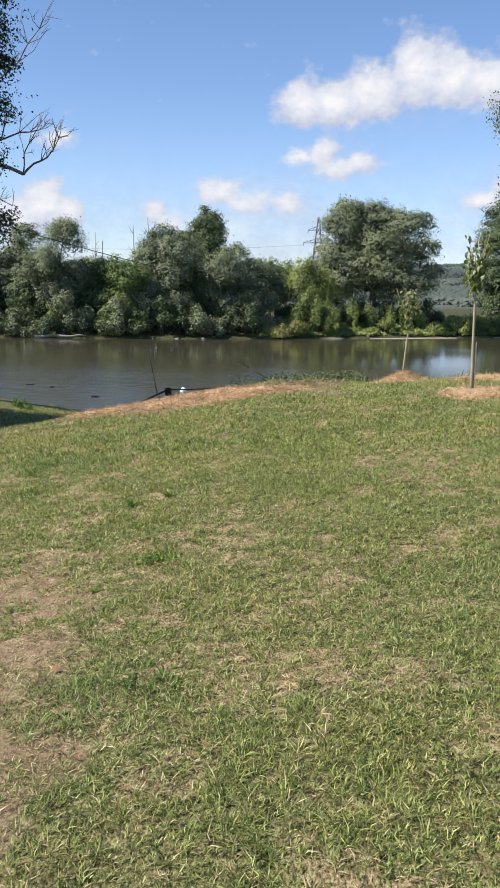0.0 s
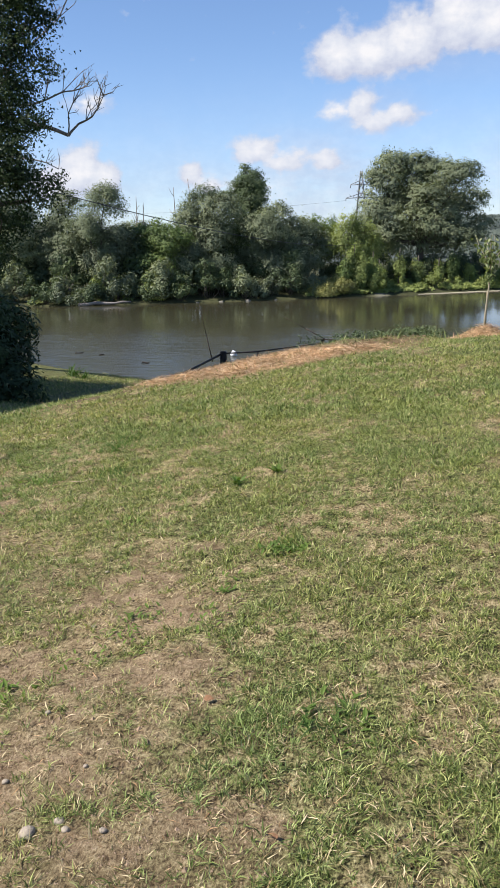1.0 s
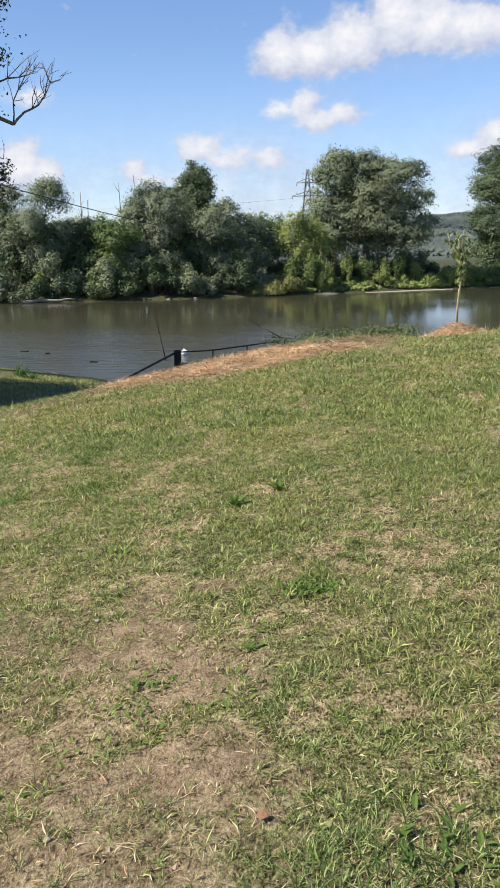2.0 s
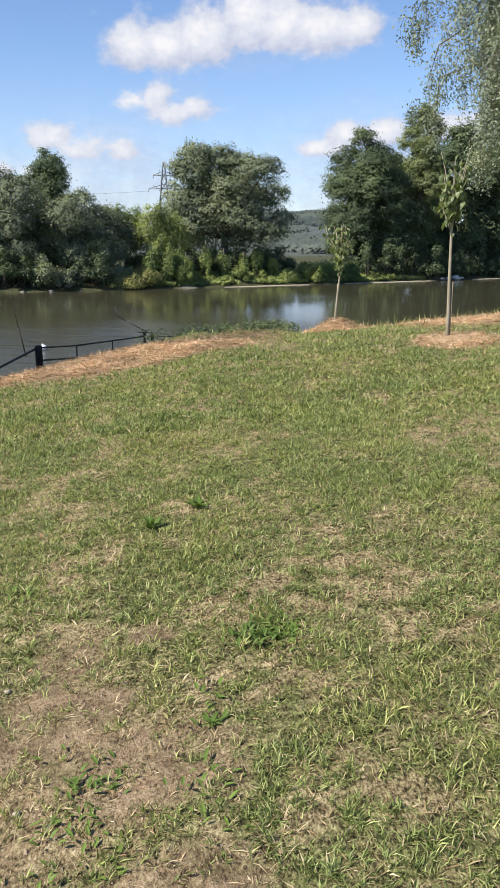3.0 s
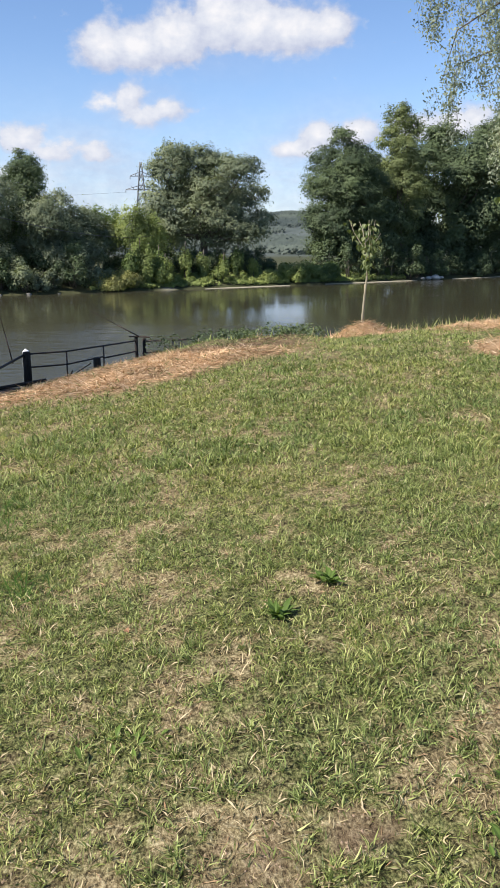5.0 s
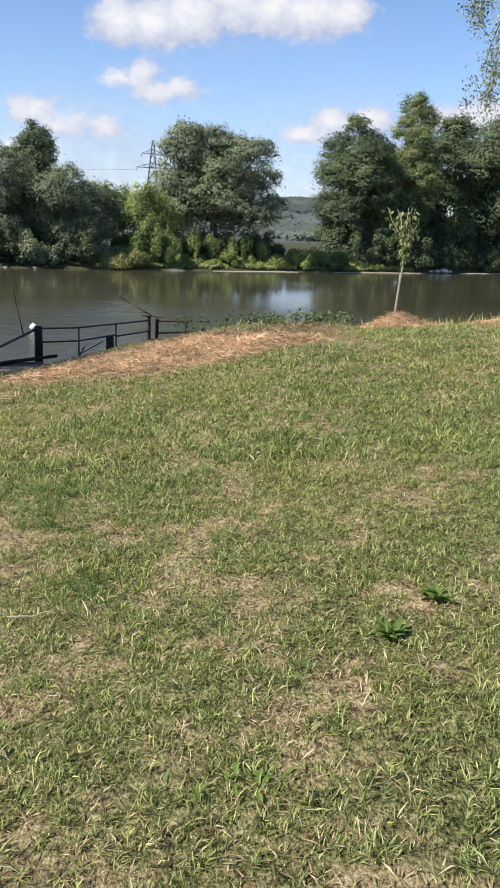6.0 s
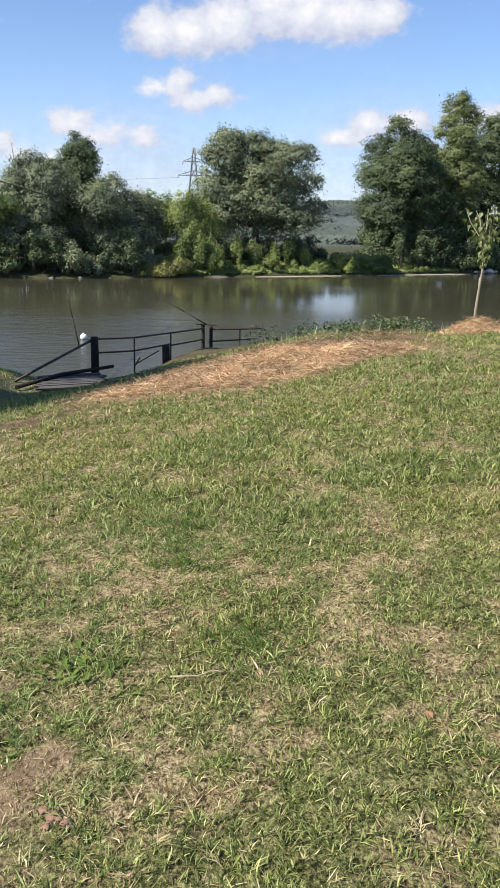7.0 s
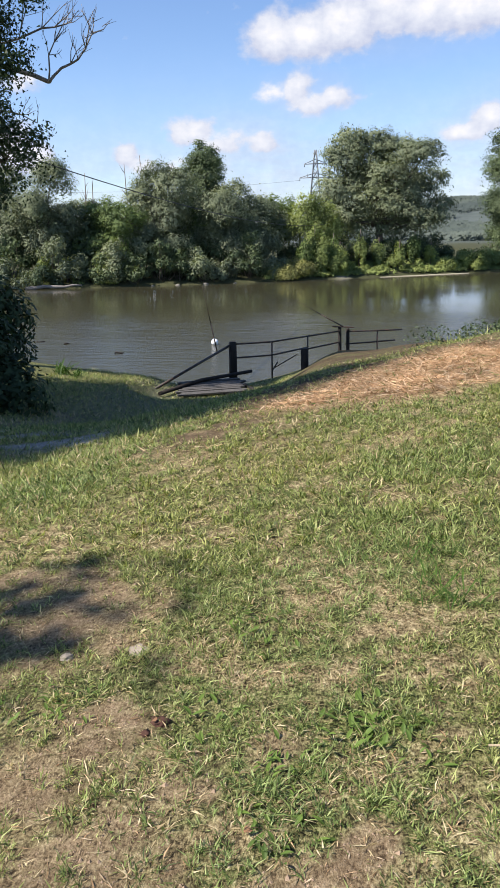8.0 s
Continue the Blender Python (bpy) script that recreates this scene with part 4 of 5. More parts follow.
def hanging_tree():
    """A tree beside the lawn with long hanging twigs."""
    rng, own = np.random.default_rng(41), np.random.default_rng(42)
    x, y = 10.15, 27.0
    z0 = float(height(x, y))
    root = thing("birch_tree", (x, y, z0), "light green birch with long hanging twigs beside the lawn", "tree")
    bm = bmesh.new()
    tube(bm, wander(rng, (0, 0, -0.2), (-0.4, 0, 9.5), 7, 0.12), [0.26, 0.22, 0.19, 0.16, 0.12, 0.08, 0.04], 9)
    C, N = [], []
    for k in range(115):
        a = rng.normal(math.pi + 0.25, 0.95)
        reach = rng.uniform(1.6, 4.3)
        h = rng.uniform(4.2, 9.0) + 0.7 * (reach - 1.6)
        out = np.array((math.cos(a), math.sin(a), 0.0))
        rise = rng.uniform(0.3, 1.1)
        limb = [np.array((-0.2, 0, h - 0.8)), out * reach * 0.35 + (0, 0, h - 0.8 + rise * 0.8), out * reach * 0.7 + (0, 0, h - 0.8 + rise), out * reach * 0.92 + (0, 0, h - 1.0 + rise * 0.6), out * reach + (0, 0, h - 1.5 + rise * 0.4)]
        limb = [limb[0]] + [p + rng.normal(0, 0.12, 3) for p in limb[1:]]
        tube(bm, limb, [0.05, 0.04, 0.025, 0.014, 0.006], 5)
        for j in range(17):
            s = rng.uniform(1.2, 4.0)
            i0 = min(3, int(s))
            p = limb[i0] + (limb[i0 + 1] - limb[i0]) * (s - i0) + rng.normal(0, 0.12, 3)
            length = rng.uniform(0.35, 1.2)
            pts = [p, p + (rng.normal(0, 0.10), rng.normal(0, 0.10), -length * 0.5), p + (rng.normal(0, 0.16), rng.normal(0, 0.16), -length)]
            tube(bm, pts, [0.005, 0.004, 0.002], 3)
            n = int(130 * length)
            u = own.uniform(0, 1, n)[:, None]
            q = pts[0] * (1 - u) + np.array(pts[2]) * u + own.normal(0, 0.10, (n, 3))
            C.append(q), N.append(unit(own.normal(0, 1, (n, 3)) + (-0.3, -0.3, 0.4)))
    part("trunk", bm, M_BARK, root)
    part("crown", facets("crown", leaves(rng, np.concatenate(C), np.concatenate(N), 0.062, 0.038, 1.0, 3, 0.7), M_BIRCH), None, root)


hanging_tree()


def snag(x, y, h, lean):
    rng = np.random.default_rng(int(abs(x) * 10))
    root = thing("dead_tree", (x, y, float(height(x, y))), "thin bare dead tree between the willows", "tree", "dead trees on the far bank")
    bm = bmesh.new()
    tube(bm, wander(rng, (0, 0, 0), (lean, 0, h), 6, 0.1), [0.14, 0.12, 0.10, 0.08, 0.06, 0.03], 6)
    for k in range(7):
        z = h * rng.uniform(0.55, 0.95)
        tube(bm, wander(rng, (lean * z / h, 0, z), (lean * z / h + rng.uniform(-1.0, 1.0), rng.uniform(-0.4, 0.4), z + rng.uniform(0.5, 1.4)), 3, 0.05), [0.04, 0.03, 0.015], 4)
    part("trunk", bm, M_DEADWOOD, root)


snag(-33.4, 110.0, 11.2, 0.3), snag(-32.2, 110.5, 10.2, -0.2), snag(-26.2, 112.5, 13.4, -0.8), snag(-28.6, 112.8, 12.4, -0.4)


# ---- pylon and cables ----
def pylon():
    x, y = -7.8, 150.0
    z = float(height(x, y))
    root = thing("pylon", (x, y, z), "grey steel lattice power pylon behind the trees", "pylon")
    top = 13.8 - z
    bm = bmesh.new()
    half = lambda h: 1.5 * (1 - h / top) + 0.12
    levels = np.linspace(0, top, 12)
    for sx in (-1, 1):
        for sy in (-1, 1):
            tube(bm, [(sx * half(h), sy * half(h), h) for h in levels], [0.10] * 12, 4)
    part("legs", bm, M_PYLON, root)
    bm = bmesh.new()
    for h0, h1 in zip(levels, levels[1:]):
        a, b = half(h0), half(h1)
        for sy in (-1, 1):
            tube(bm, [(-a, sy * a, h0), (b, sy * b, h1)], [0.05] * 2, 3)
            tube(bm, [(a, sy * a, h0), (-b, sy * b, h1)], [0.05] * 2, 3)
            tube(bm, [(sy * a, -a, h0), (sy * b, b, h1)], [0.05] * 2, 3)
            tube(bm, [(sy * a, a, h0), (sy * b, -b, h1)], [0.05] * 2, 3)
    part("bracing", bm, M_PYLON, root)
    for h, w in ((top - 2.1, 1.75), (top - 4.2, 2.5)):
        bm = bmesh.new()
        for s in (-1, 1):
            tube(bm, [(0, -0.2, h), (s * w, 0, h - 0.05)], [0.09, 0.06], 4)
            tube(bm, [(0, 0, h + 0.7), (s * w, 0, h)], [0.07, 0.05], 4)
            tube(bm, [(s * w * 0.5, 0, h), (s * w * 0.5, 0, h + 0.35)], [0.05, 0.05], 4)
            tube(bm, [(s * w, 0, h), (s * w, 0, h - 0.5)], [0.06, 0.06], 5)
        part("crossarm", bm, M_PYLON, root)


pylon()


def cable(name, a, b, sag, r, label, group=""):
    a, b = Vector(a), Vector(b)
    root = thing(name, a, label, "cable", group)
    bm = bmesh.new()
    n = 28
    tube(bm, [(b - a) * (k / n) - Vector((0, 0, sag * 4 * (k / n) * (1 - k / n))) for k in range(n + 1)], [r] * (n + 1), 5)
    part("strand", bm, M_CABLE, root)


cable("cable", (-13.8, 31.5, 4.9), (-4.5, 121.5, 2.2), 1.4, 0.022, "dark cable slung from the poplar across the river")
for k, (h, s) in enumerate(((9.2, -2.5),)):
    cable("power_line", (-7.8 + s, 150, h), (-120, 175, h + 6), 3.0, 0.014, "thin power line leading away from the pylon", "power lines")


# ---- landing place with its rail ----
def nearer(root, k=0.8, pivot=Vector((-0.68, 10.77, 1.27))):
    """The landing was laid out at 1/k of its size: bring a thing of it to its true size and place."""
    root.location = pivot + (root.location - pivot) * k
    root.scale = (k, k, k)
    return root


def landing_stage():
    root = thing("landing_stage", (-5.7, 39.8, -4.16), "weathered grey plank landing at the water's edge", "jetty")
    bm = bmesh.new()
    for k in (-1, 0, 1):
        box(bm, pose(0.1 + k * 1.2, 0, -0.14, 0, 0, 24), (0.16, 2.6, 0.2), 0.02)
    part("joists", bm, M_POST, root)
    for k in range(9):
        bm = bmesh.new()
        box(bm, pose(0.12 * math.sin(k * 2.1) - 0.05 * k, -1.15 + k * 0.29, 0.01 * math.sin(k * 5), 1.5 * math.sin(k * 1.7), 0, 24 + 2.0 * math.sin(k * 3.3)), (2.4, 0.25, 0.06), 0.01)
        part("plank", bm, M_PLANK, root)
    bm = bmesh.new()
    tube(bm, [(-1.75, -1.6, 0.05), (-0.75, 0.8, 0.1), (0.9, 2.8, 0.12)], [0.075, 0.075, 0.07], 6)
    part("edge_beam", bm, M_POST, root, "dark tarred edge beam")
    bm = bmesh.new()
    tube(bm, [(-2.2, -0.6, 0.0), (0.05, 3.3, 1.1)], [0.05, 0.05], 7)
    part("handrail", bm, M_RAIL, root, "sloping dark steel handrail")
    return nearer(root)


landing_stage()


def railing():
    """The dark rail of posts and pipes along the bank."""
    root = thing("railing", (-5.6, 43.1, -4.1), "dark wooden posts joined by rusty steel pipe rails", "railing")

    def post(dx, dy, r, z0, z1, label=""):
        bm = bmesh.new()
        tube(bm, [(dx, dy, z0), (dx + 0.01, dy, (z0 + z1) / 2), (dx, dy, z1 - 0.03), (dx, dy, z1)], [r * 1.05, r, r * 0.97, r * 0.8], 10)
        part("post", bm, M_POST, root, label)

    def rail(a, b, r=0.035):
        bm = bmesh.new()
        rng = np.random.default_rng(3)
        tube(bm, wander(rng, a, b, 5, 0.006), [r] * 5, 7)
        part("rail", bm, M_RAIL, root)

    post(0, 0, 0.16, -0.5, 1.15, "thick tarred wooden post")
    post(2.9, -0.6, 0.155, -0.5, 0.97, "short thick tarred wooden post")
    post(4.15, 4.0, 0.08, -0.6, 1.3)
    post(4.5, 4.2, 0.08, -0.6, 1.2)
    bm = bmesh.new()
    box(bm, pose(4.3, 4.0, 1.28, 0, 3, 4), (0.95, 0.10, 0.05), 0.01)
    part("rod_rest", bm, M_RAIL, root)
    rail((0, 0, 1.05), (1.5, 0.7, 1.06)), rail((1.5, 0.7, 1.06), (4.15, 4.0, 1.1)), rail((4.4, 4.2, 1.05), (6.9, 5.2, 1.02))
    rail((0, 0, 0.5), (1.5, 0.7, 0.52)), rail((1.5, 0.7, 0.52), (2.85, 2.3, 0.62)), rail((2.85, 2.3, 0.55), (4.15, 4.0, 0.62)), rail((4.4, 4.2, 0.5), (6.6, 5.2, 0.55))
    for dx, dy in ((1.5, 0.7), (2.85, 2.3), (5.8, 4.8)):
        bm = bmesh.new()
        tube(bm, [(dx, dy, -0.6), (dx, dy, 1.08)], [0.035, 0.035], 7)
        part("upright", bm, M_RAIL, root)
    bm = bmesh.new()
    tube(bm, [(1.6, 0.75, 0.0), (2.55, 0.2, 0.62)], [0.022, 0.022], 6)
    part("brace", bm, M_RAIL, root)
    bm = bmesh.new()
    tube(bm, [(1.55, 0.6, -0.05), (1.75, 0.5, 0.28)], [0.03, 0.03], 6)
    part("bracket", bm, M_RAIL, root)
    return nearer(root)


railing()


def rod(a, b, label):
    root = thing("fishing_rod", a, label, "rod", "rods at the landing")
    a, b = Vector(a), Vector(b)
    d = b - a
    bm = bmesh.new()
    tube(bm, [Vector(), d * 0.45], [0.03, 0.022], 7)
    part("grip", bm, M_RAIL, root)
    bm = bmesh.new()
    tube(bm, [d * 0.45, d * 0.75 + Vector((0, 0, 0.01)), d], [0.018, 0.012, 0.006], 6)
    part("blank", bm, M_RAIL, root)
    nearer(root)


rod((-6.4, 44.2, -3.6), (-6.93, 44.0, -0.75), "thin dark rod standing upright by the post")
rod((-1.3, 47.0, -2.8), (-3.4, 46.5, -1.58), "thin dark rod leaning out over the water")


def buoy():
    x, y = -8.3, 54.5
    root = thing("buoy", (x, y, WATER), "small white plastic float on the river", "buoy")
    bm = bmesh.new()
    bmesh.ops.create_uvsphere(bm, u_segments=20, v_segments=12, radius=0.2, matrix=Matrix.Translation((0, 0, 0.12)) @ Matrix.Diagonal((1.0, 1.0, 0.9, 1)))
    for f in bm.faces:
        f.smooth = True
    part("body", bm, M_FLOAT, root)
    bm = bmesh.new()
    tube(bm, [(-0.02, 0, 0.24), (-0.02, 0, 0.34)], [0.07, 0.045], 10)
    part("neck", bm, M_FLOAT, root)


buoy()


def driftwood(x, y, l, a, seed):
    rng = np.random.default_rng(seed)
    root = thing("driftwood", (x, y, WATER + 0.02), "small dark piece of wood drifting on the river", "driftwood", "driftwood on the river")
    bm = bmesh.new()
    tube(bm, wander(rng, (-l / 2 * math.cos(a), -l / 2 * math.sin(a), 0), (l / 2 * math.cos(a), l / 2 * math.sin(a), 0.03), 5, 0.05), [0.03, 0.05, 0.045, 0.04, 0.02], 6)
    part("log", bm, M_POST, root)


driftwood(-16.6, 54.5, 0.3, 0.3, 1), driftwood(-12.6, 51.0, 0.45, 0.1, 2), driftwood(-18.5, 55.5, 0.5, 0.2, 3)


M_CLODPALE = make_stone("bank_stone", (0.10, 0.095, 0.08), (0.24, 0.225, 0.20))


def rock(name, x, y, z, r, material, label, seed, group="", squash=0.6, category="stone", rough=0.0):
    rng = np.random.default_rng(seed)
    bm = bmesh.new()
    bmesh.ops.create_icosphere(bm, subdivisions=3 if rough else 2, radius=r)
    o = Vector(rng.uniform(0, 50, 3))
    for v in bm.verts:
        v.co *= 1 + 0.45 * noise.noise(v.co / r * 0.9 + o) + rough * noise.noise(v.co / r * 2.6 - o)
        v.co.z *= squash
    for f in bm.faces:
        f.smooth = True
    ob = part(name, bm, material)
    ob.location = (x, y, z)
    return tagged(ob, label, category, group)


for k, (dx, r) in enumerate(((0, 0.8), (-1.3, 0.5), (1.1, 0.45), (-2.6, 0.35))):
    rock("boulder", 39.6 + dx, far_bank(39.6 + dx) - 0.6, WATER + 0.3, r, M_ROCK, "pale boulder at the far waterline", 70 + k, "boulders at the far waterline")
for k, x in enumerate((-24.2, -21.5, -18.4, -15.2)):
    rock("boulder", x, far_bank(x) - 0.6, WATER - 0.02, 0.2 + 0.08 * (k % 3), M_CLODPALE, "small pale boulder at the foot of the willows", 80 + k, "boulders at the far waterline")


def log(x0, y0, x1, y1):
    rng = np.random.default_rng(8)
    root = thing("fallen_log", (x0, y0, WATER), "pale bare log lying along the far waterline", "log")
    bm = bmesh.new()
    tube(bm, wander(rng, (0, 0, 0.15), (x1 - x0, y1 - y0, 0.35), 7, 0.12), [0.2, 0.22, 0.2, 0.18, 0.15, 0.12, 0.06], 8)
    part("wood", bm, M_DEADWOOD, root)


log(-37.5, float(far_bank(-37.5)) - 1.0, -31.5, float(far_bank(-31.5)) - 1.2)


# ---- saplings ----
def leaf_shape():
    """A broad pointed leaf, folded along its rib, 1 long."""
    bm = bmesh.new()
    rib = [bm.verts.new((t, 0, 0.10 * math.sin(t * 2.6))) for t in (0, 0.3, 0.65, 1.0)]
    left = [bm.verts.new((t, w, 0.10 * math.sin(t * 2.6) + 0.10)) for t, w in ((0.22, 0.34), (0.62, 0.27))]
    right = [bm.verts.new((t, -w, 0.10 * math.sin(t * 2.6) + 0.10)) for t, w in ((0.22, 0.34), (0.62, 0.27))]
    for s in (left, right):
        bm.faces.new((rib[0], rib[1], s[0]))
        bm.faces.new((rib[1], rib[2], s[1], s[0]))
        bm.faces.new((rib[2], rib[3], s[1]))
    return bm


def sapling(x, y, h, trunk_top, crown, n, r, seed, label, stakes):
    rng = np.random.default_rng(seed)
    z0 = float(height(x, y)) + (0.2 if y > 21 else 0.0)
    root = thing("sapling", (x, y, z0), label, "sapling", "staked saplings on the lawn")
    bm = bmesh.new()
    tx, tz = trunk_top[0], trunk_top[2]
    spine = [(0, 0, -0.25), (tx * 0.2, 0, 0.25 * tz), (tx * 0.55, 0.01, 0.6 * tz), trunk_top, (tx * 1.15, 0.02, (tz + h) / 2), (tx * 1.2, 0.02, h)]
    tube(bm, spine, [r * 1.15, r, r * 0.92, r * 0.75, r * 0.5, r * 0.2], 9)
    part("trunk", bm, M_YOUNGBARK, root)
    ends = []
    for k in range(11):
        a = rng.uniform(0, 2 * math.pi)
        s = rng.uniform(0.0, 0.55)
        p = np.array(trunk_top) * (1 - s) + np.array(spine[-1]) * s * 0.9 + np.array(trunk_top) * s * 0.1
        q = p + (crown * math.cos(a) * rng.uniform(0.6, 1.0), crown * math.sin(a) * 0.8, rng.uniform(0.35, 0.75) * (h - trunk_top[2]))
        limb = wander(rng, p, q, 4, 0.02)
        bm = bmesh.new()
        tube(bm, limb, [r * 0.45, r * 0.35, r * 0.25, r * 0.12], 5)
        part("branch", bm, M_YOUNGBARK, root)
        ends.append(limb)
    shape = leaf_shape()
    me = bpy.data.meshes.new("leaf")
    shape.to_mesh(me)
    shape.free()
    me.materials.append(M_SAPONE)
    for k in range(n):
        limb = ends[k % len(ends)]
        u = rng.uniform(0.6, 3.0)
        i0 = min(2, int(u))
        p = Vector(limb[i0]).lerp(Vector(limb[i0 + 1]), u - i0) + Vector(rng.normal(0, 0.035, 3)) - Vector((0, 0, rng.uniform(0, 0.09)))
        ob = part("leaf", me, None, root)
        s = rng.uniform(0.07, 0.12)
        ob.matrix_basis = Matrix.Translation(p) @ Euler((rng.uniform(-0.6, 0.6), rng.uniform(0.6, 1.6), rng.uniform(0, 6.28))).to_matrix().to_4x4() @ Matrix.Diagonal((s, s, s, 1))
    for dx, dy, sh in stakes:
        bm = bmesh.new()
        tube(bm, [(dx, dy, -0.2), (dx * 0.9, dy, sh)], [0.011, 0.010], 7)
        part("stake", bm, M_STAKE, root, "thin wooden stake")
    return root


def make_single_leaf():
    k = Mat("sapling_leaf_each", 0.45, 0.4)
    k.leafy(k.ramp(k.each(), (0.0, (0.07, 0.10, 0.032)), (0.5, (0.135, 0.175, 0.065)), (1.0, (0.28, 0.31, 0.155))), 0.4)
    return k.m


M_SAPONE = make_single_leaf()
sapling(3.75, 23.6, 1.75, (0.06, 0.0, 0.80), 0.46, 190, 0.022, 61, "young thin tree with few pale leaves on a heap of hay", ((0.035, 0.02, 0.7),))
sapling(4.66, 19.2, 2.25, (-0.03, 0.0, 1.22), 0.25, 210, 0.024, 62, "young straight tree with pale green leaves tied to a stake", ((0.032, 0.015, 0.75),))


# ---- weeds, tufts and stones on the lawn ----
def plant(name, x, y, n, l, wide, up, material, label, seed, category="weed", group="", spread=0.0):
    """A rosette of leaves or blades from one root."""
    rng = np.random.default_rng(seed)
    root = thing(name, (x, y, float(height(x, y))), label, category, group)
    for k in range(n):
        spot = rng.normal(0, spread, 2)
        a = 2 * math.pi * k / n * 2.4 + rng.uniform(-0.3, 0.3)
        ll = l * rng.uniform(0.6, 1.15)
        lift = up * rng.uniform(0.5, 1.3)
        bm = bmesh.new()
        pts = []
        for t in (0, 0.3, 0.6, 0.85, 1.0):
            rr = ll * (t * math.cos(lift) + 0.12 * t * t)
            zz = ll * (t * math.sin(lift) - 0.35 * t * t * math.sin(lift))
            pts.append((rr, zz, wide * ll * (0.25 + 0.75 * math.sin(math.pi * min(1, t * 1.05 + 0.08))) if t < 1 else 0.0))
        off = spot + rng.normal(0, l * 0.12, 2)
        rows = []
        for rr, zz, w in pts:
            c = Vector((off[0] + rr * math.cos(a), off[1] + rr * math.sin(a), zz + 0.005))
            s = Vector((-math.sin(a), math.cos(a), 0)) * w / 2
            rows.append((bm.verts.new(c - s + Vector((0, 0, w * 0.15))), bm.verts.new(c), bm.verts.new(c + s + Vector((0, 0, w * 0.15)))))
        for r0, r1 in zip(rows, rows[1:]):
            for j in (0, 1):
                bm.faces.new((r0[j], r0[j + 1], r1[j + 1], r1[j]))
        part("leaf", bm, material, root)
    return root


WEEDS = "weeds in the lawn"
plant("weed", 1.86, 11.36, 160, 0.044, 0.42, 0.8, M_WEED, "leafy bright green weed clump in the lawn", 1, group=WEEDS, spread=0.075)
plant("weed", 1.25, 12.71, 20, 0.11, 0.24, 1.0, M_WEED, "small upright broad-leaved weed in the lawn", 2, group=WEEDS)
plant("weed", 1.5, 12.98, 24, 0.09, 0.32, 0.9, M_WEED, "small broad-leaved weed in the lawn", 3, group=WEEDS)
plant("weed", 1.62, 10.75, 14, 0.045, 0.35, 0.7, M_WEED, "flat green weed in the worn lawn", 4, group=WEEDS)
plant("grass_tuft", 0.06, 13.3, 70, 0.14, 0.05, 0.7, M_TUFT, "dark green tuft of longer grass", 5, "grass", "grass tufts", 0.09)
plant("grass_tuft", -0.25, 14.2, 70, 0.14, 0.05, 0.7, M_TUFT, "dark green tuft of longer grass", 6, "grass", "grass tufts", 0.09)
plant("grass_tuft", -0.3, 14.7, 50, 0.14, 0.05, 0.7, M_TUFT, "dark green tuft of longer grass", 7, "grass", "grass tufts", 0.09)
plant("grass_tuft", 2.25, 9.6, 50, 0.10, 0.05, 0.8, M_TUFT, "dark green tuft of grass beside bare earth", 8, "grass", "grass tufts", 0.09)
for k, (x, y, n, l) in enumerate(((-0.64, 13.27, 46, 0.055), (-0.48, 13.2, 30, 0.045), (-0.9, 13.06, 34, 0.04), (-1.07, 13.99, 36, 0.045), (-0.86, 12.78, 26, 0.045), (-1.15, 13.3, 24, 0.05), (0.93, 9.79, 26, 0.05), (2.31, 9.6, 40, 0.05), (0.72, 11.99, 26, 0.045), (1.28, 10.5, 44, 0.04), (1.22, 10.36, 34, 0.035), (1.3, 10.22, 30, 0.035), (1.62, 10.85, 28, 0.04), (1.66, 10.42, 30, 0.035), (1.15, 10.02, 28, 0.035), (-1.86, 13.45, 34, 0.04), (-1.72, 13.52, 28, 0.035))):
    plant("weed", x, y, n, l, 0.36, 0.7, M_WEED, "low spreading green weed in the lawn", 30 + k, group=WEEDS, spread=0.085)
for k, (x, y, h) in enumerate(((-8.6, 32.3, 0.75), (-8.9, 32.6, 0.55), (-8.2, 32.0, 0.5))):
    plant("reed_clump", x, y, 26, h, 0.06, 1.2, M_TUFT, "dry and green reeds on the shaded bank", 20 + k, "reeds", "reeds on the bank")
rock("stone", -1.58, 13.9, float(height(-1.58, 13.9)) - 0.002, 0.055, M_STONE, "flat pale stone lying on worn earth", 93, squash=0.12, rough=0.6)
rock("stone", -1.9, 13.85, float(height(-1.9, 13.85)) + 0.002, 0.028, M_STONE, "small angular stone beside the worn track", 94, squash=0.6, rough=0.5)
CLODS = "lumps of earth in the thin grass"
for k, (x, y, r, what) in enumerate(((-0.53, 12.43, 0.030, "reddish brown lump of earth in the thin grass"), (-0.49, 12.40, 0.018, "small reddish crumb of earth beside a larger lump"), (-0.57, 12.46, 0.016, "small reddish crumb of earth beside a larger lump"), (-0.545, 12.39, 0.013, "small reddish crumb of earth beside a larger lump"),
                                     (-1.36, 13.34, 0.034, "dark brown lump of earth on the worn lawn"), (-1.40, 13.27, 0.020, "dark brown lump of earth on the worn lawn"))):
    rock("clod", x, y, float(height(x, y)) + 0.002, r * 0.9, M_CLOD if k < 4 else M_DARKCLOD, what, 190 + k, CLODS, 0.5 if k < 4 else 0.3, "clod", 0.9)
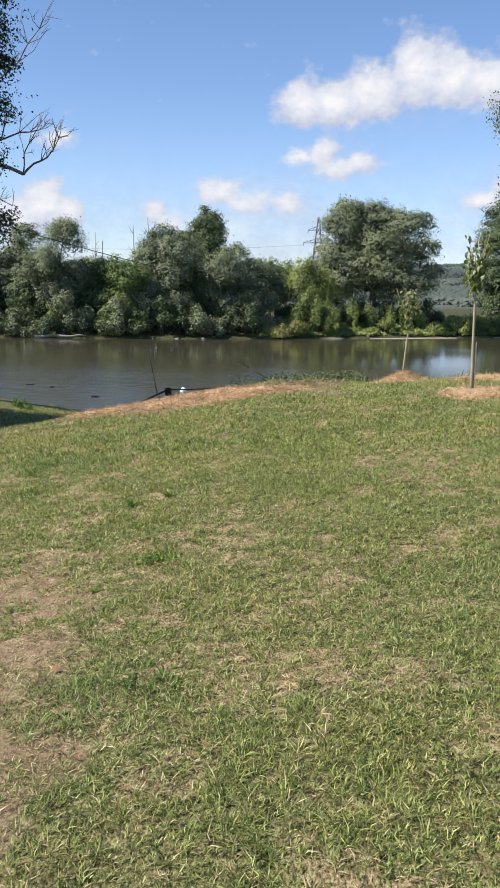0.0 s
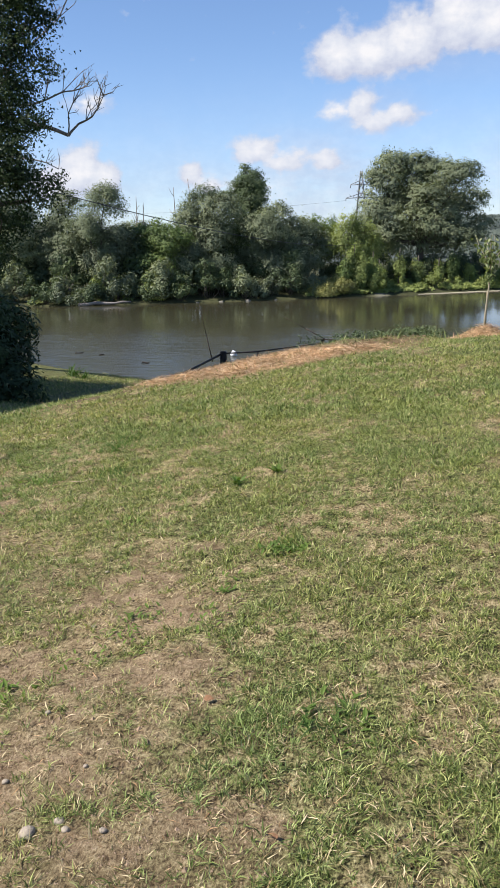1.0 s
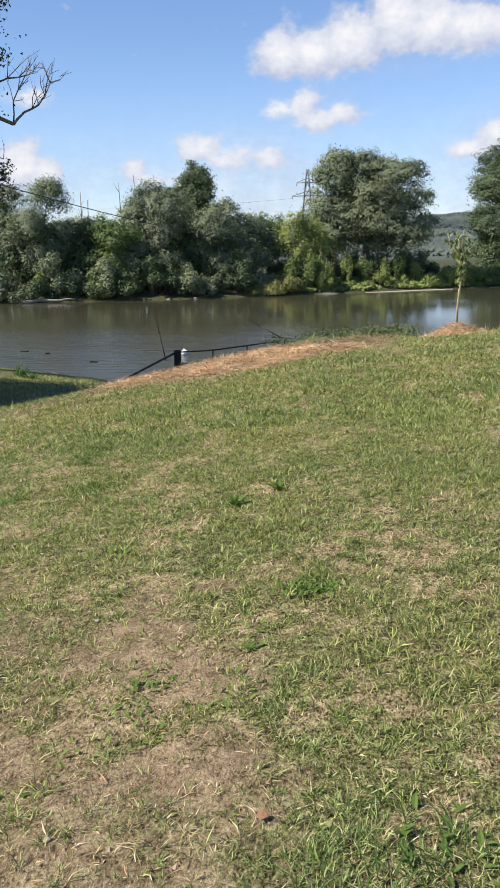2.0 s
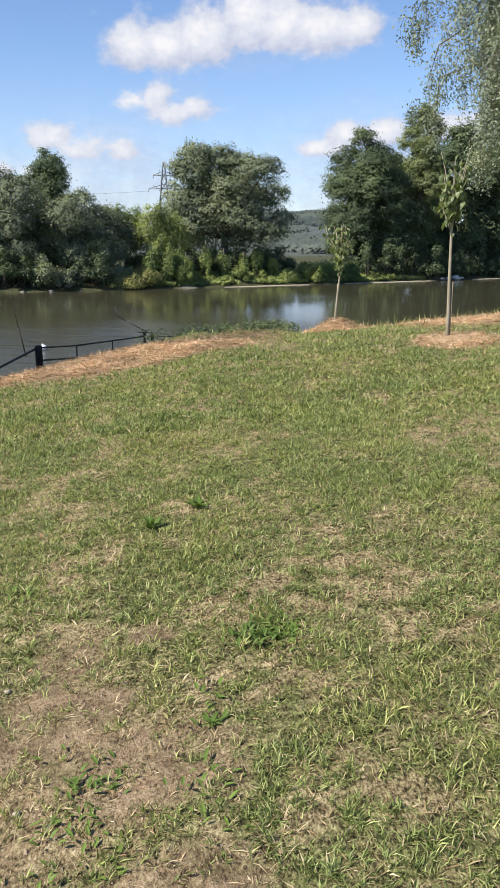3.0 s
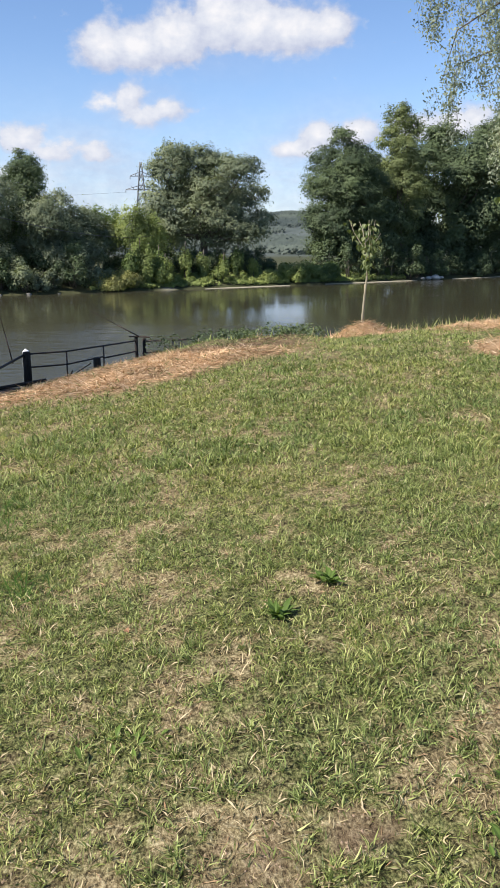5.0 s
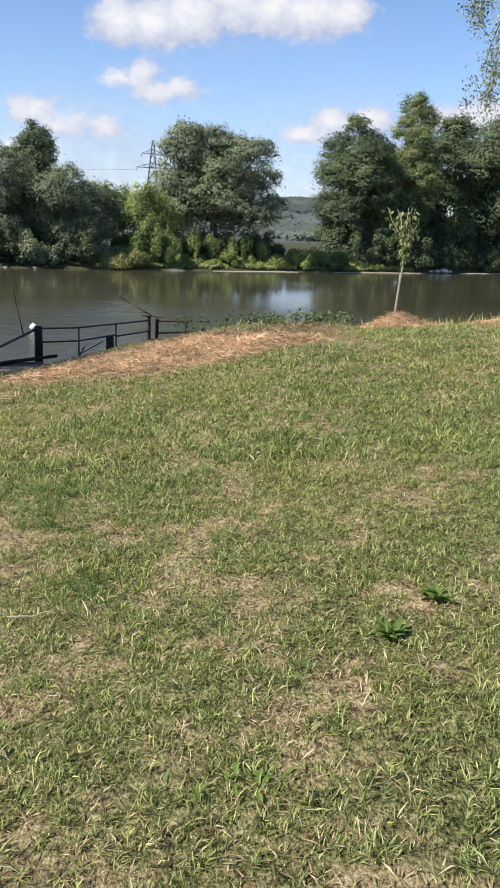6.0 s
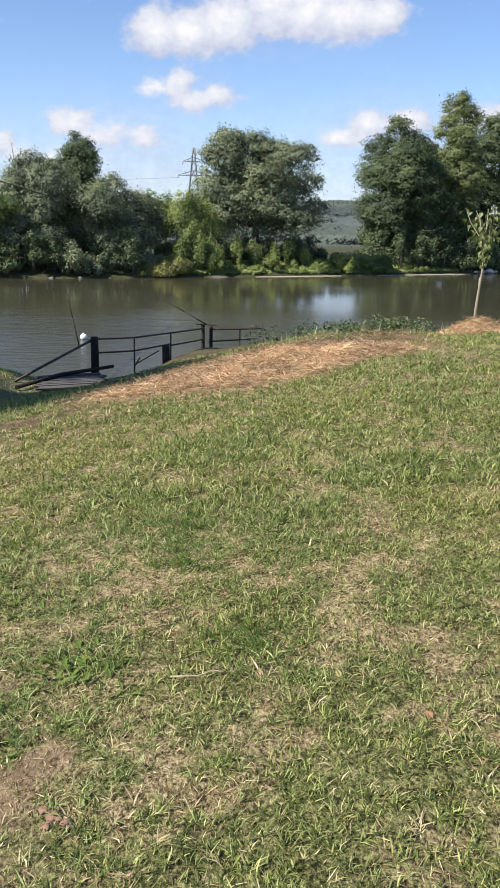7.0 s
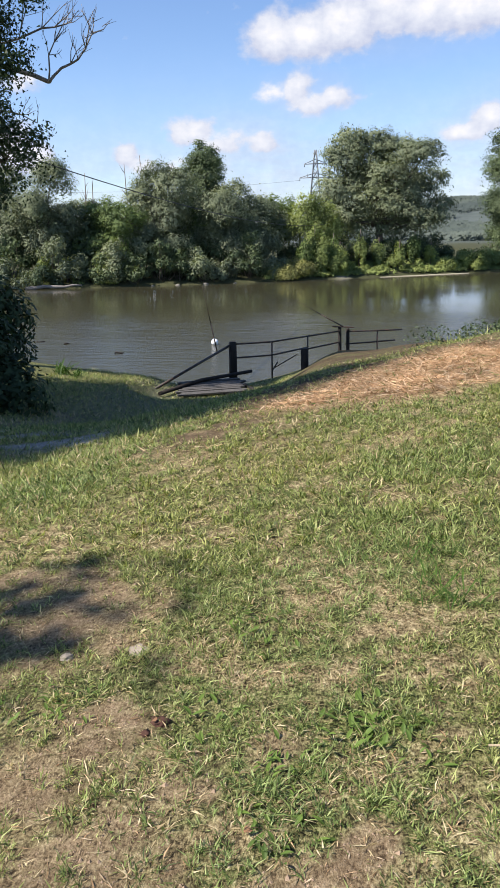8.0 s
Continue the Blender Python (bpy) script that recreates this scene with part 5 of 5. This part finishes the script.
for k, (x, y, r) in enumerate(((1.42, 8.96, 0.026), (1.5, 9.02, 0.018), (1.54, 8.98, 0.014), (1.66, 8.98, 0.013), (1.18, 9.62, 0.012), (1.05, 10.4, 0.012), (0.85, 11.1, 0.014), (1.22, 9.2, 0.012), (1.47, 9.3, 0.01))):
    rock("pebble", x, y, float(height(x, y)) + 0.005, r, M_STONE, "pale rounded pebble lying on bare earth", 95 + k, "pebbles on the worn track", 0.55, "pebble")


# ---- lawn ----
def scatter(rng, x0, x1, y0, y1, per_m2):
    n = int((x1 - x0) * (y1 - y0) * per_m2)
    return rng.uniform(x0, x1, n), rng.uniform(y0, y1, n)


def in_reach(x, y):
    """The stretch of lawn beside the path, a little wider than what is passed closely."""
    left = np.minimum(2.7 - 0.56 * (y - 7.0), -0.5 - 0.46 * np.maximum(y - 10.9, 0)) - 0.4
    right = 3.7 + 0.16 * (y - 6.3) + 0.12 * np.maximum(y - 15, 0)
    left = np.where(y < 10.9, 2.7 - 0.62 * (y - 7.0) - 0.4, left)
    return (x > left) & (x < right)


def blades(rng, x, y, l, w, flat, corners=4):
    """Bent pointed blades growing from the ground at (x, y)."""
    n = len(x)
    z = height(x, y) - 0.003
    a = rng.uniform(0, 2 * np.pi, n)
    lift = np.clip(rng.normal(flat, 0.35, n), 0.03, 1.45)
    ll = l * rng.uniform(0.5, 1.5, n)
    d = np.stack([np.cos(a) * np.cos(lift), np.sin(a) * np.cos(lift), np.sin(lift)], -1)
    b = a + np.pi / 2 + rng.normal(0, 0.5, n)
    s = np.stack([np.cos(b), np.sin(b), rng.normal(0, 0.25, n)], -1) * (w * rng.uniform(0.6, 1.4, n) / 2)[:, None]
    p = np.stack([x, y, z], -1)
    turn = a + rng.normal(0, 0.7, n)
    tip = p + d * ll[:, None] + np.stack([np.cos(turn), np.sin(turn), -0.7 * np.ones(n)], -1) * (ll * rng.uniform(0.05, 0.4, n))[:, None]
    if corners == 3:
        return np.stack([p - s, p + s, tip], 1)
    mid = p + d * (ll * 0.5)[:, None]
    return np.stack([p, mid + s, tip, mid - s], 1)


def lawn():
    rng = np.random.default_rng(7)
    zones = ((-1.0, 4.6, 7.4, 10.6, 14500, 0.030, 0.0050), (-2.8, 5.0, 10.6, 14.6, 10500, 0.031, 0.0052), (-4.2, 5.8, 14.6, 18.0, 7000, 0.044, 0.0076), (-6.0, 7.5, 18.0, 25.5, 3000, 0.058, 0.0115))
    out, dry = [], []
    for x0, x1, y0, y1, d, l, w in zones:
        x, y = scatter(rng, x0, x1, y0, y1, d)
        k = in_reach(x, y)
        x, y = x[k], y[k]
        m, t, g, b = mulch(x, y), track(x, y), gravel(x, y), bare(x, y)
        clump = grain(x, y, 0.055, 9)
        k = rng.uniform(0, 1, len(x)) < (1 - 0.88 * m) * (1 - 0.93 * t) * (1 - 0.9 * g) * (1 - 0.9 * dark_ground(x, y)) * (1 - 0.3 * b) * (0.18 + 0.82 * sstep(0.36, 0.58, clump))
        x, y, b, t, clump = x[k], y[k], b[k], t[k], clump[k]
        rich = lush(x, y)
        straw = rng.uniform(0, 1, len(x)) < 0.24 + 0.66 * b + 0.45 * t + 0.5 * (grain(x, y, 0.5, 11) - 0.5) - 0.3 * rich
        tuft = sstep(0.35, 0.75, grain(x, y, 0.13, 14))
        long = (0.6 + 0.6 * grain(x, y, 0.7, 6)) * (0.85 + 0.35 * tuft) * (0.75 + 0.5 * clump) * (1 + 0.45 * rich)
        out.append(blades(rng, x, y, l * long, w * (0.85 + 0.4 * tuft), np.where(straw, 0.16, 0.68 + 0.3 * tuft), 3))
        dry.append(straw * 1.0)
    for x0, x1, y0, y1, d, l, w in ((-14, 16, -2, 26, 60, 0.07, 0.012), (-5, 7.5, 4, 17, 850, 0.05, 0.0105)):
        x, y = scatter(rng, x0, x1, y0, y1, d)
        k = ~in_reach(x, y) & (rng.uniform(0, 1, len(x)) < 1 - 0.8 * track(x, y))
        x, y = x[k], y[k]
        out.append(blades(rng, x, y, l, w, 0.6, 3))
        dry.append((rng.uniform(0, 1, len(x)) < 0.2 + 0.5 * bare(x, y)) * 1.0)
    ob = part("grass", facets("grass", np.concatenate(out), M_GRASS, dry=np.concatenate(dry)), None)
    tagged(ob, "short mown green grass mixed with dry straw blades", "grass", kind="stuff")
    # tufts: several longer blades fanning out from one root
    out, dry = [], []
    for x0, x1, y0, y1, d, many, l, w in ((-3.2, 4.8, 7.4, 11.0, 1250, 12, 0.038, 0.0036), (-3.2, 5.2, 11.0, 15.0, 1050, 11, 0.042, 0.0040), (-4.2, 5.8, 15.0, 19.0, 420, 9, 0.058, 0.0070)):
        x, y = scatter(rng, x0, x1, y0, y1, d)
        k = in_reach(x, y)
        x, y = x[k], y[k]
        clump, t, b, rich = grain(x, y, 0.10, 33), track(x, y), bare(x, y), lush(x, y)
        k = rng.uniform(0, 1, len(x)) < (0.25 + 0.75 * sstep(0.36, 0.56, clump)) * (1 - 0.86 * t) * (1 - 0.55 * b) * (1 - mulch(x, y))
        x, y, t, b, rich, clump = x[k], y[k], t[k], b[k], rich[k], clump[k]
        size = rng.uniform(0.55, 1.2, len(x)) * (0.75 + 0.5 * clump + 0.6 * rich)
        straw = rng.uniform(0, 1, len(x)) < 0.14 + 0.5 * b + 0.3 * t - 0.2 * rich
        x, y, size, straw = np.repeat(x, many), np.repeat(y, many), np.repeat(size, many), np.repeat(straw, many)
        straw = straw ^ (rng.uniform(0, 1, len(x)) < 0.12)
        x, y = x + rng.normal(0, 0.007, len(x)), y + rng.normal(0, 0.007, len(x))
        out.append(blades(rng, x, y, l * size, w, np.where(straw, 0.4, 0.85), 4))
        dry.append(straw * 1.0)
    ob = part("grass", facets("grass", np.concatenate(out), M_GRASS, dry=np.concatenate(dry)), None)
    tagged(ob, "small tufts of longer green and dry blades in the lawn", "grass", kind="stuff")


def cut_hay():
    rng = np.random.default_rng(9)
    x, y = scatter(rng, -4, 7, 16, 28, 2600)
    k = rng.uniform(0, 1, len(x)) < mulch(x, y) ** 1.5 * (1 - 0.5 * dark_ground(x, y))
    x, y = x[k], y[k]
    P = blades(rng, x, y, 0.10, 0.010, 0.12, 3)
    P[:, :, 2] += (rng.uniform(0, 0.05, len(x)) + 0.05 * mulch(x, y) * grain(x, y, 0.6, 8) * (x < 3) + 0.26 * np.exp(-((x - 3.75) ** 2 + (y - 23.45) ** 2) / 0.372**2))[:, None]
    ob = part("hay", facets("hay", P, M_HAY, dry=(rng.uniform(0, 1, len(x)) < 0.93) * 1.0, darker=dark_ground(x, y)), None)
    tagged(ob, "cut dry orange-brown grass spread along the bank", "hay", kind="stuff")


def bank_growth():
    rng = np.random.default_rng(10)
    x, y = scatter(rng, 0.4, 9, 21.5, 27, 260)
    e = y - brink(x) - 3.6
    k = rng.uniform(0, 1, len(x)) < np.exp(-((e - 1.4) / 0.8) ** 2) * sstep(0.4, 0.6, grain(x, y, 0.8, 3))
    k &= rng.uniform(0, 1, len(x)) < 1 - 0.7 * dark_ground(x, y)
    x, y = x[k], y[k]
    ob = part("bank_grass", facets("bank_grass", blades(rng, x, y, 0.22, 0.016, 0.95, 3), M_GRASS, dry=(rng.uniform(0, 1, len(x)) < 0.25) * 1.0), None)
    tagged(ob, "uneven longer grass and weeds along the top of the bank", "grass", kind="stuff")
    x, y = scatter(rng, -9, -2.6, 14, 36, 480)
    k = rng.uniform(0, 1, len(x)) < 1 - 0.9 * gravel(x, y)
    x, y = x[k], y[k]
    ob = part("bank_grass", facets("bank_grass", blades(rng, x, y, 0.09, 0.014, 0.75, 3), M_GRASS, dry=(rng.uniform(0, 1, len(x)) < 0.2) * 1.0), None)
    tagged(ob, "rough grass on the shaded bank beside the track", "grass", kind="stuff")


def crumbs():
    """Small lumps of dry earth and bits of dead stalk on the bare patches."""
    rng = np.random.default_rng(14)
    x, y = scatter(rng, -3.2, 2.6, 8.0, 15.0, 1500)
    k = rng.uniform(0, 1, len(x)) < track(x, y) ** 1.5
    x, y = x[k], y[k]
    n = len(x)
    r = 0.005 * rng.uniform(0.4, 1.0, n) ** 2 * (1 + 1.6 * (rng.uniform(0, 1, n) < 0.04)) + 0.0015
    c = np.stack([x, y, height(x, y) + r * 0.2], -1)
    a0 = rng.uniform(0, 6.28, n)
    ring = [c + np.stack([np.cos(a0 + k * 1.571), np.sin(a0 + k * 1.571), -0.5 + 0 * a0], -1) * (r * rng.uniform(0.8, 1.5, n))[:, None] for k in range(4)]
    top = c + np.stack([rng.normal(0, 0.3, n), rng.normal(0, 0.3, n), rng.uniform(0.4, 0.9, n)], -1) * r[:, None]
    P = np.concatenate([np.stack([ring[k], ring[(k + 1) % 4], top], 1) for k in range(4)])
    tagged(part("earth_crumbs", facets("earth_crumbs", P, M_CRUMB), None), "small dry crumbs of earth on the worn patches", "earth", kind="stuff")
    x, y = scatter(rng, -3.2, 4.4, 8.0, 15.0, 210)
    k = rng.uniform(0, 1, len(x)) < 0.15 + 0.85 * np.maximum(track(x, y), bare(x, y))
    x, y = x[k], y[k]
    ob = part("dry_stalks", facets("dry_stalks", blades(rng, x, y, 0.04, 0.0036, 0.06, 4) + (0, 0, 0.006), M_HAY, dry=np.ones(len(x)), darker=np.zeros(len(x))), None)
    tagged(ob, "loose dry stalks and mown clippings on the lawn", "hay", kind="stuff")


M_CRUMB = make_stone("earth_crumb", (0.17, 0.115, 0.075), (0.42, 0.31, 0.21))


def twig(x, y, l, a):
    rng = np.random.default_rng(4)
    root = thing("twig", (x, y, float(height(x, y)) + 0.012), "thin pale dry stalk lying on the grass", "twig")
    bm = bmesh.new()
    tube(bm, wander(rng, (-l / 2 * math.cos(a), -l / 2 * math.sin(a), 0), (l / 2 * math.cos(a), l / 2 * math.sin(a), 0.015), 6, 0.006), [0.004, 0.004, 0.0035, 0.003, 0.0025, 0.0015], 6)
    part("stalk", bm, M_STAKE, root)


twig(-0.12, 13.12, 0.26, 0.12)


def dead_leaf(x, y, s, a):
    bm = leaf_shape()
    ob = part("fallen_leaf", bm, M_DEADLEAF)
    ob.matrix_world = Matrix.Translation((x, y, float(height(x, y)) + 0.02)) @ Euler((0.4, 0.1, a)).to_matrix().to_4x4() @ Matrix.Diagonal((s, s, s, 1))
    tagged(ob, "curled orange-brown dead leaf lying on the grass", "leaf", "fallen leaves on the lawn")


M_DEADLEAF = make_stone("dead_leaf", (0.16, 0.08, 0.045), (0.33, 0.19, 0.10))
for k, (x, y) in enumerate(((-0.98, 12.75), (-1.39, 13.32), (2.2, 8.95), (0.21, 13.32), (0.62, 12.75), (1.78, 9.72), (-0.3, 12.0), (2.45, 8.75))):
    dead_leaf(x, y, 0.030 + 0.006 * (k % 3), 1.3 * k)

def bank_weeds():
    """Low dark weeds along the far side of the brink."""
    rng = np.random.default_rng(12)
    C = []
    for k in range(28):
        x = rng.uniform(0.3, 3.0)
        y = float(brink(x)) + 4.3 + rng.uniform(-0.3, 0.8)
        n, r = 90, rng.uniform(0.12, 0.26)
        d = unit(rng.normal(0, 1, (n, 3)))
        C.append(np.array((x, y, float(height(x, y)) + 0.12)) + d * r * rng.uniform(0.4, 1, n)[:, None] * (1.4, 1, 0.9))
    P = np.concatenate(C)
    ob = part("bank_weeds", facets("bank_weeds", leaves(rng, P, np.tile((0, 0, 1.0), (len(P), 1)), 0.06, 0.03, 0, 4, 0.8), M_DARK), None)
    tagged(ob, "low dark green weeds along the top of the bank", "weeds", kind="stuff")


bank_weeds()
lawn()
crumbs()
cut_hay()
bank_growth()
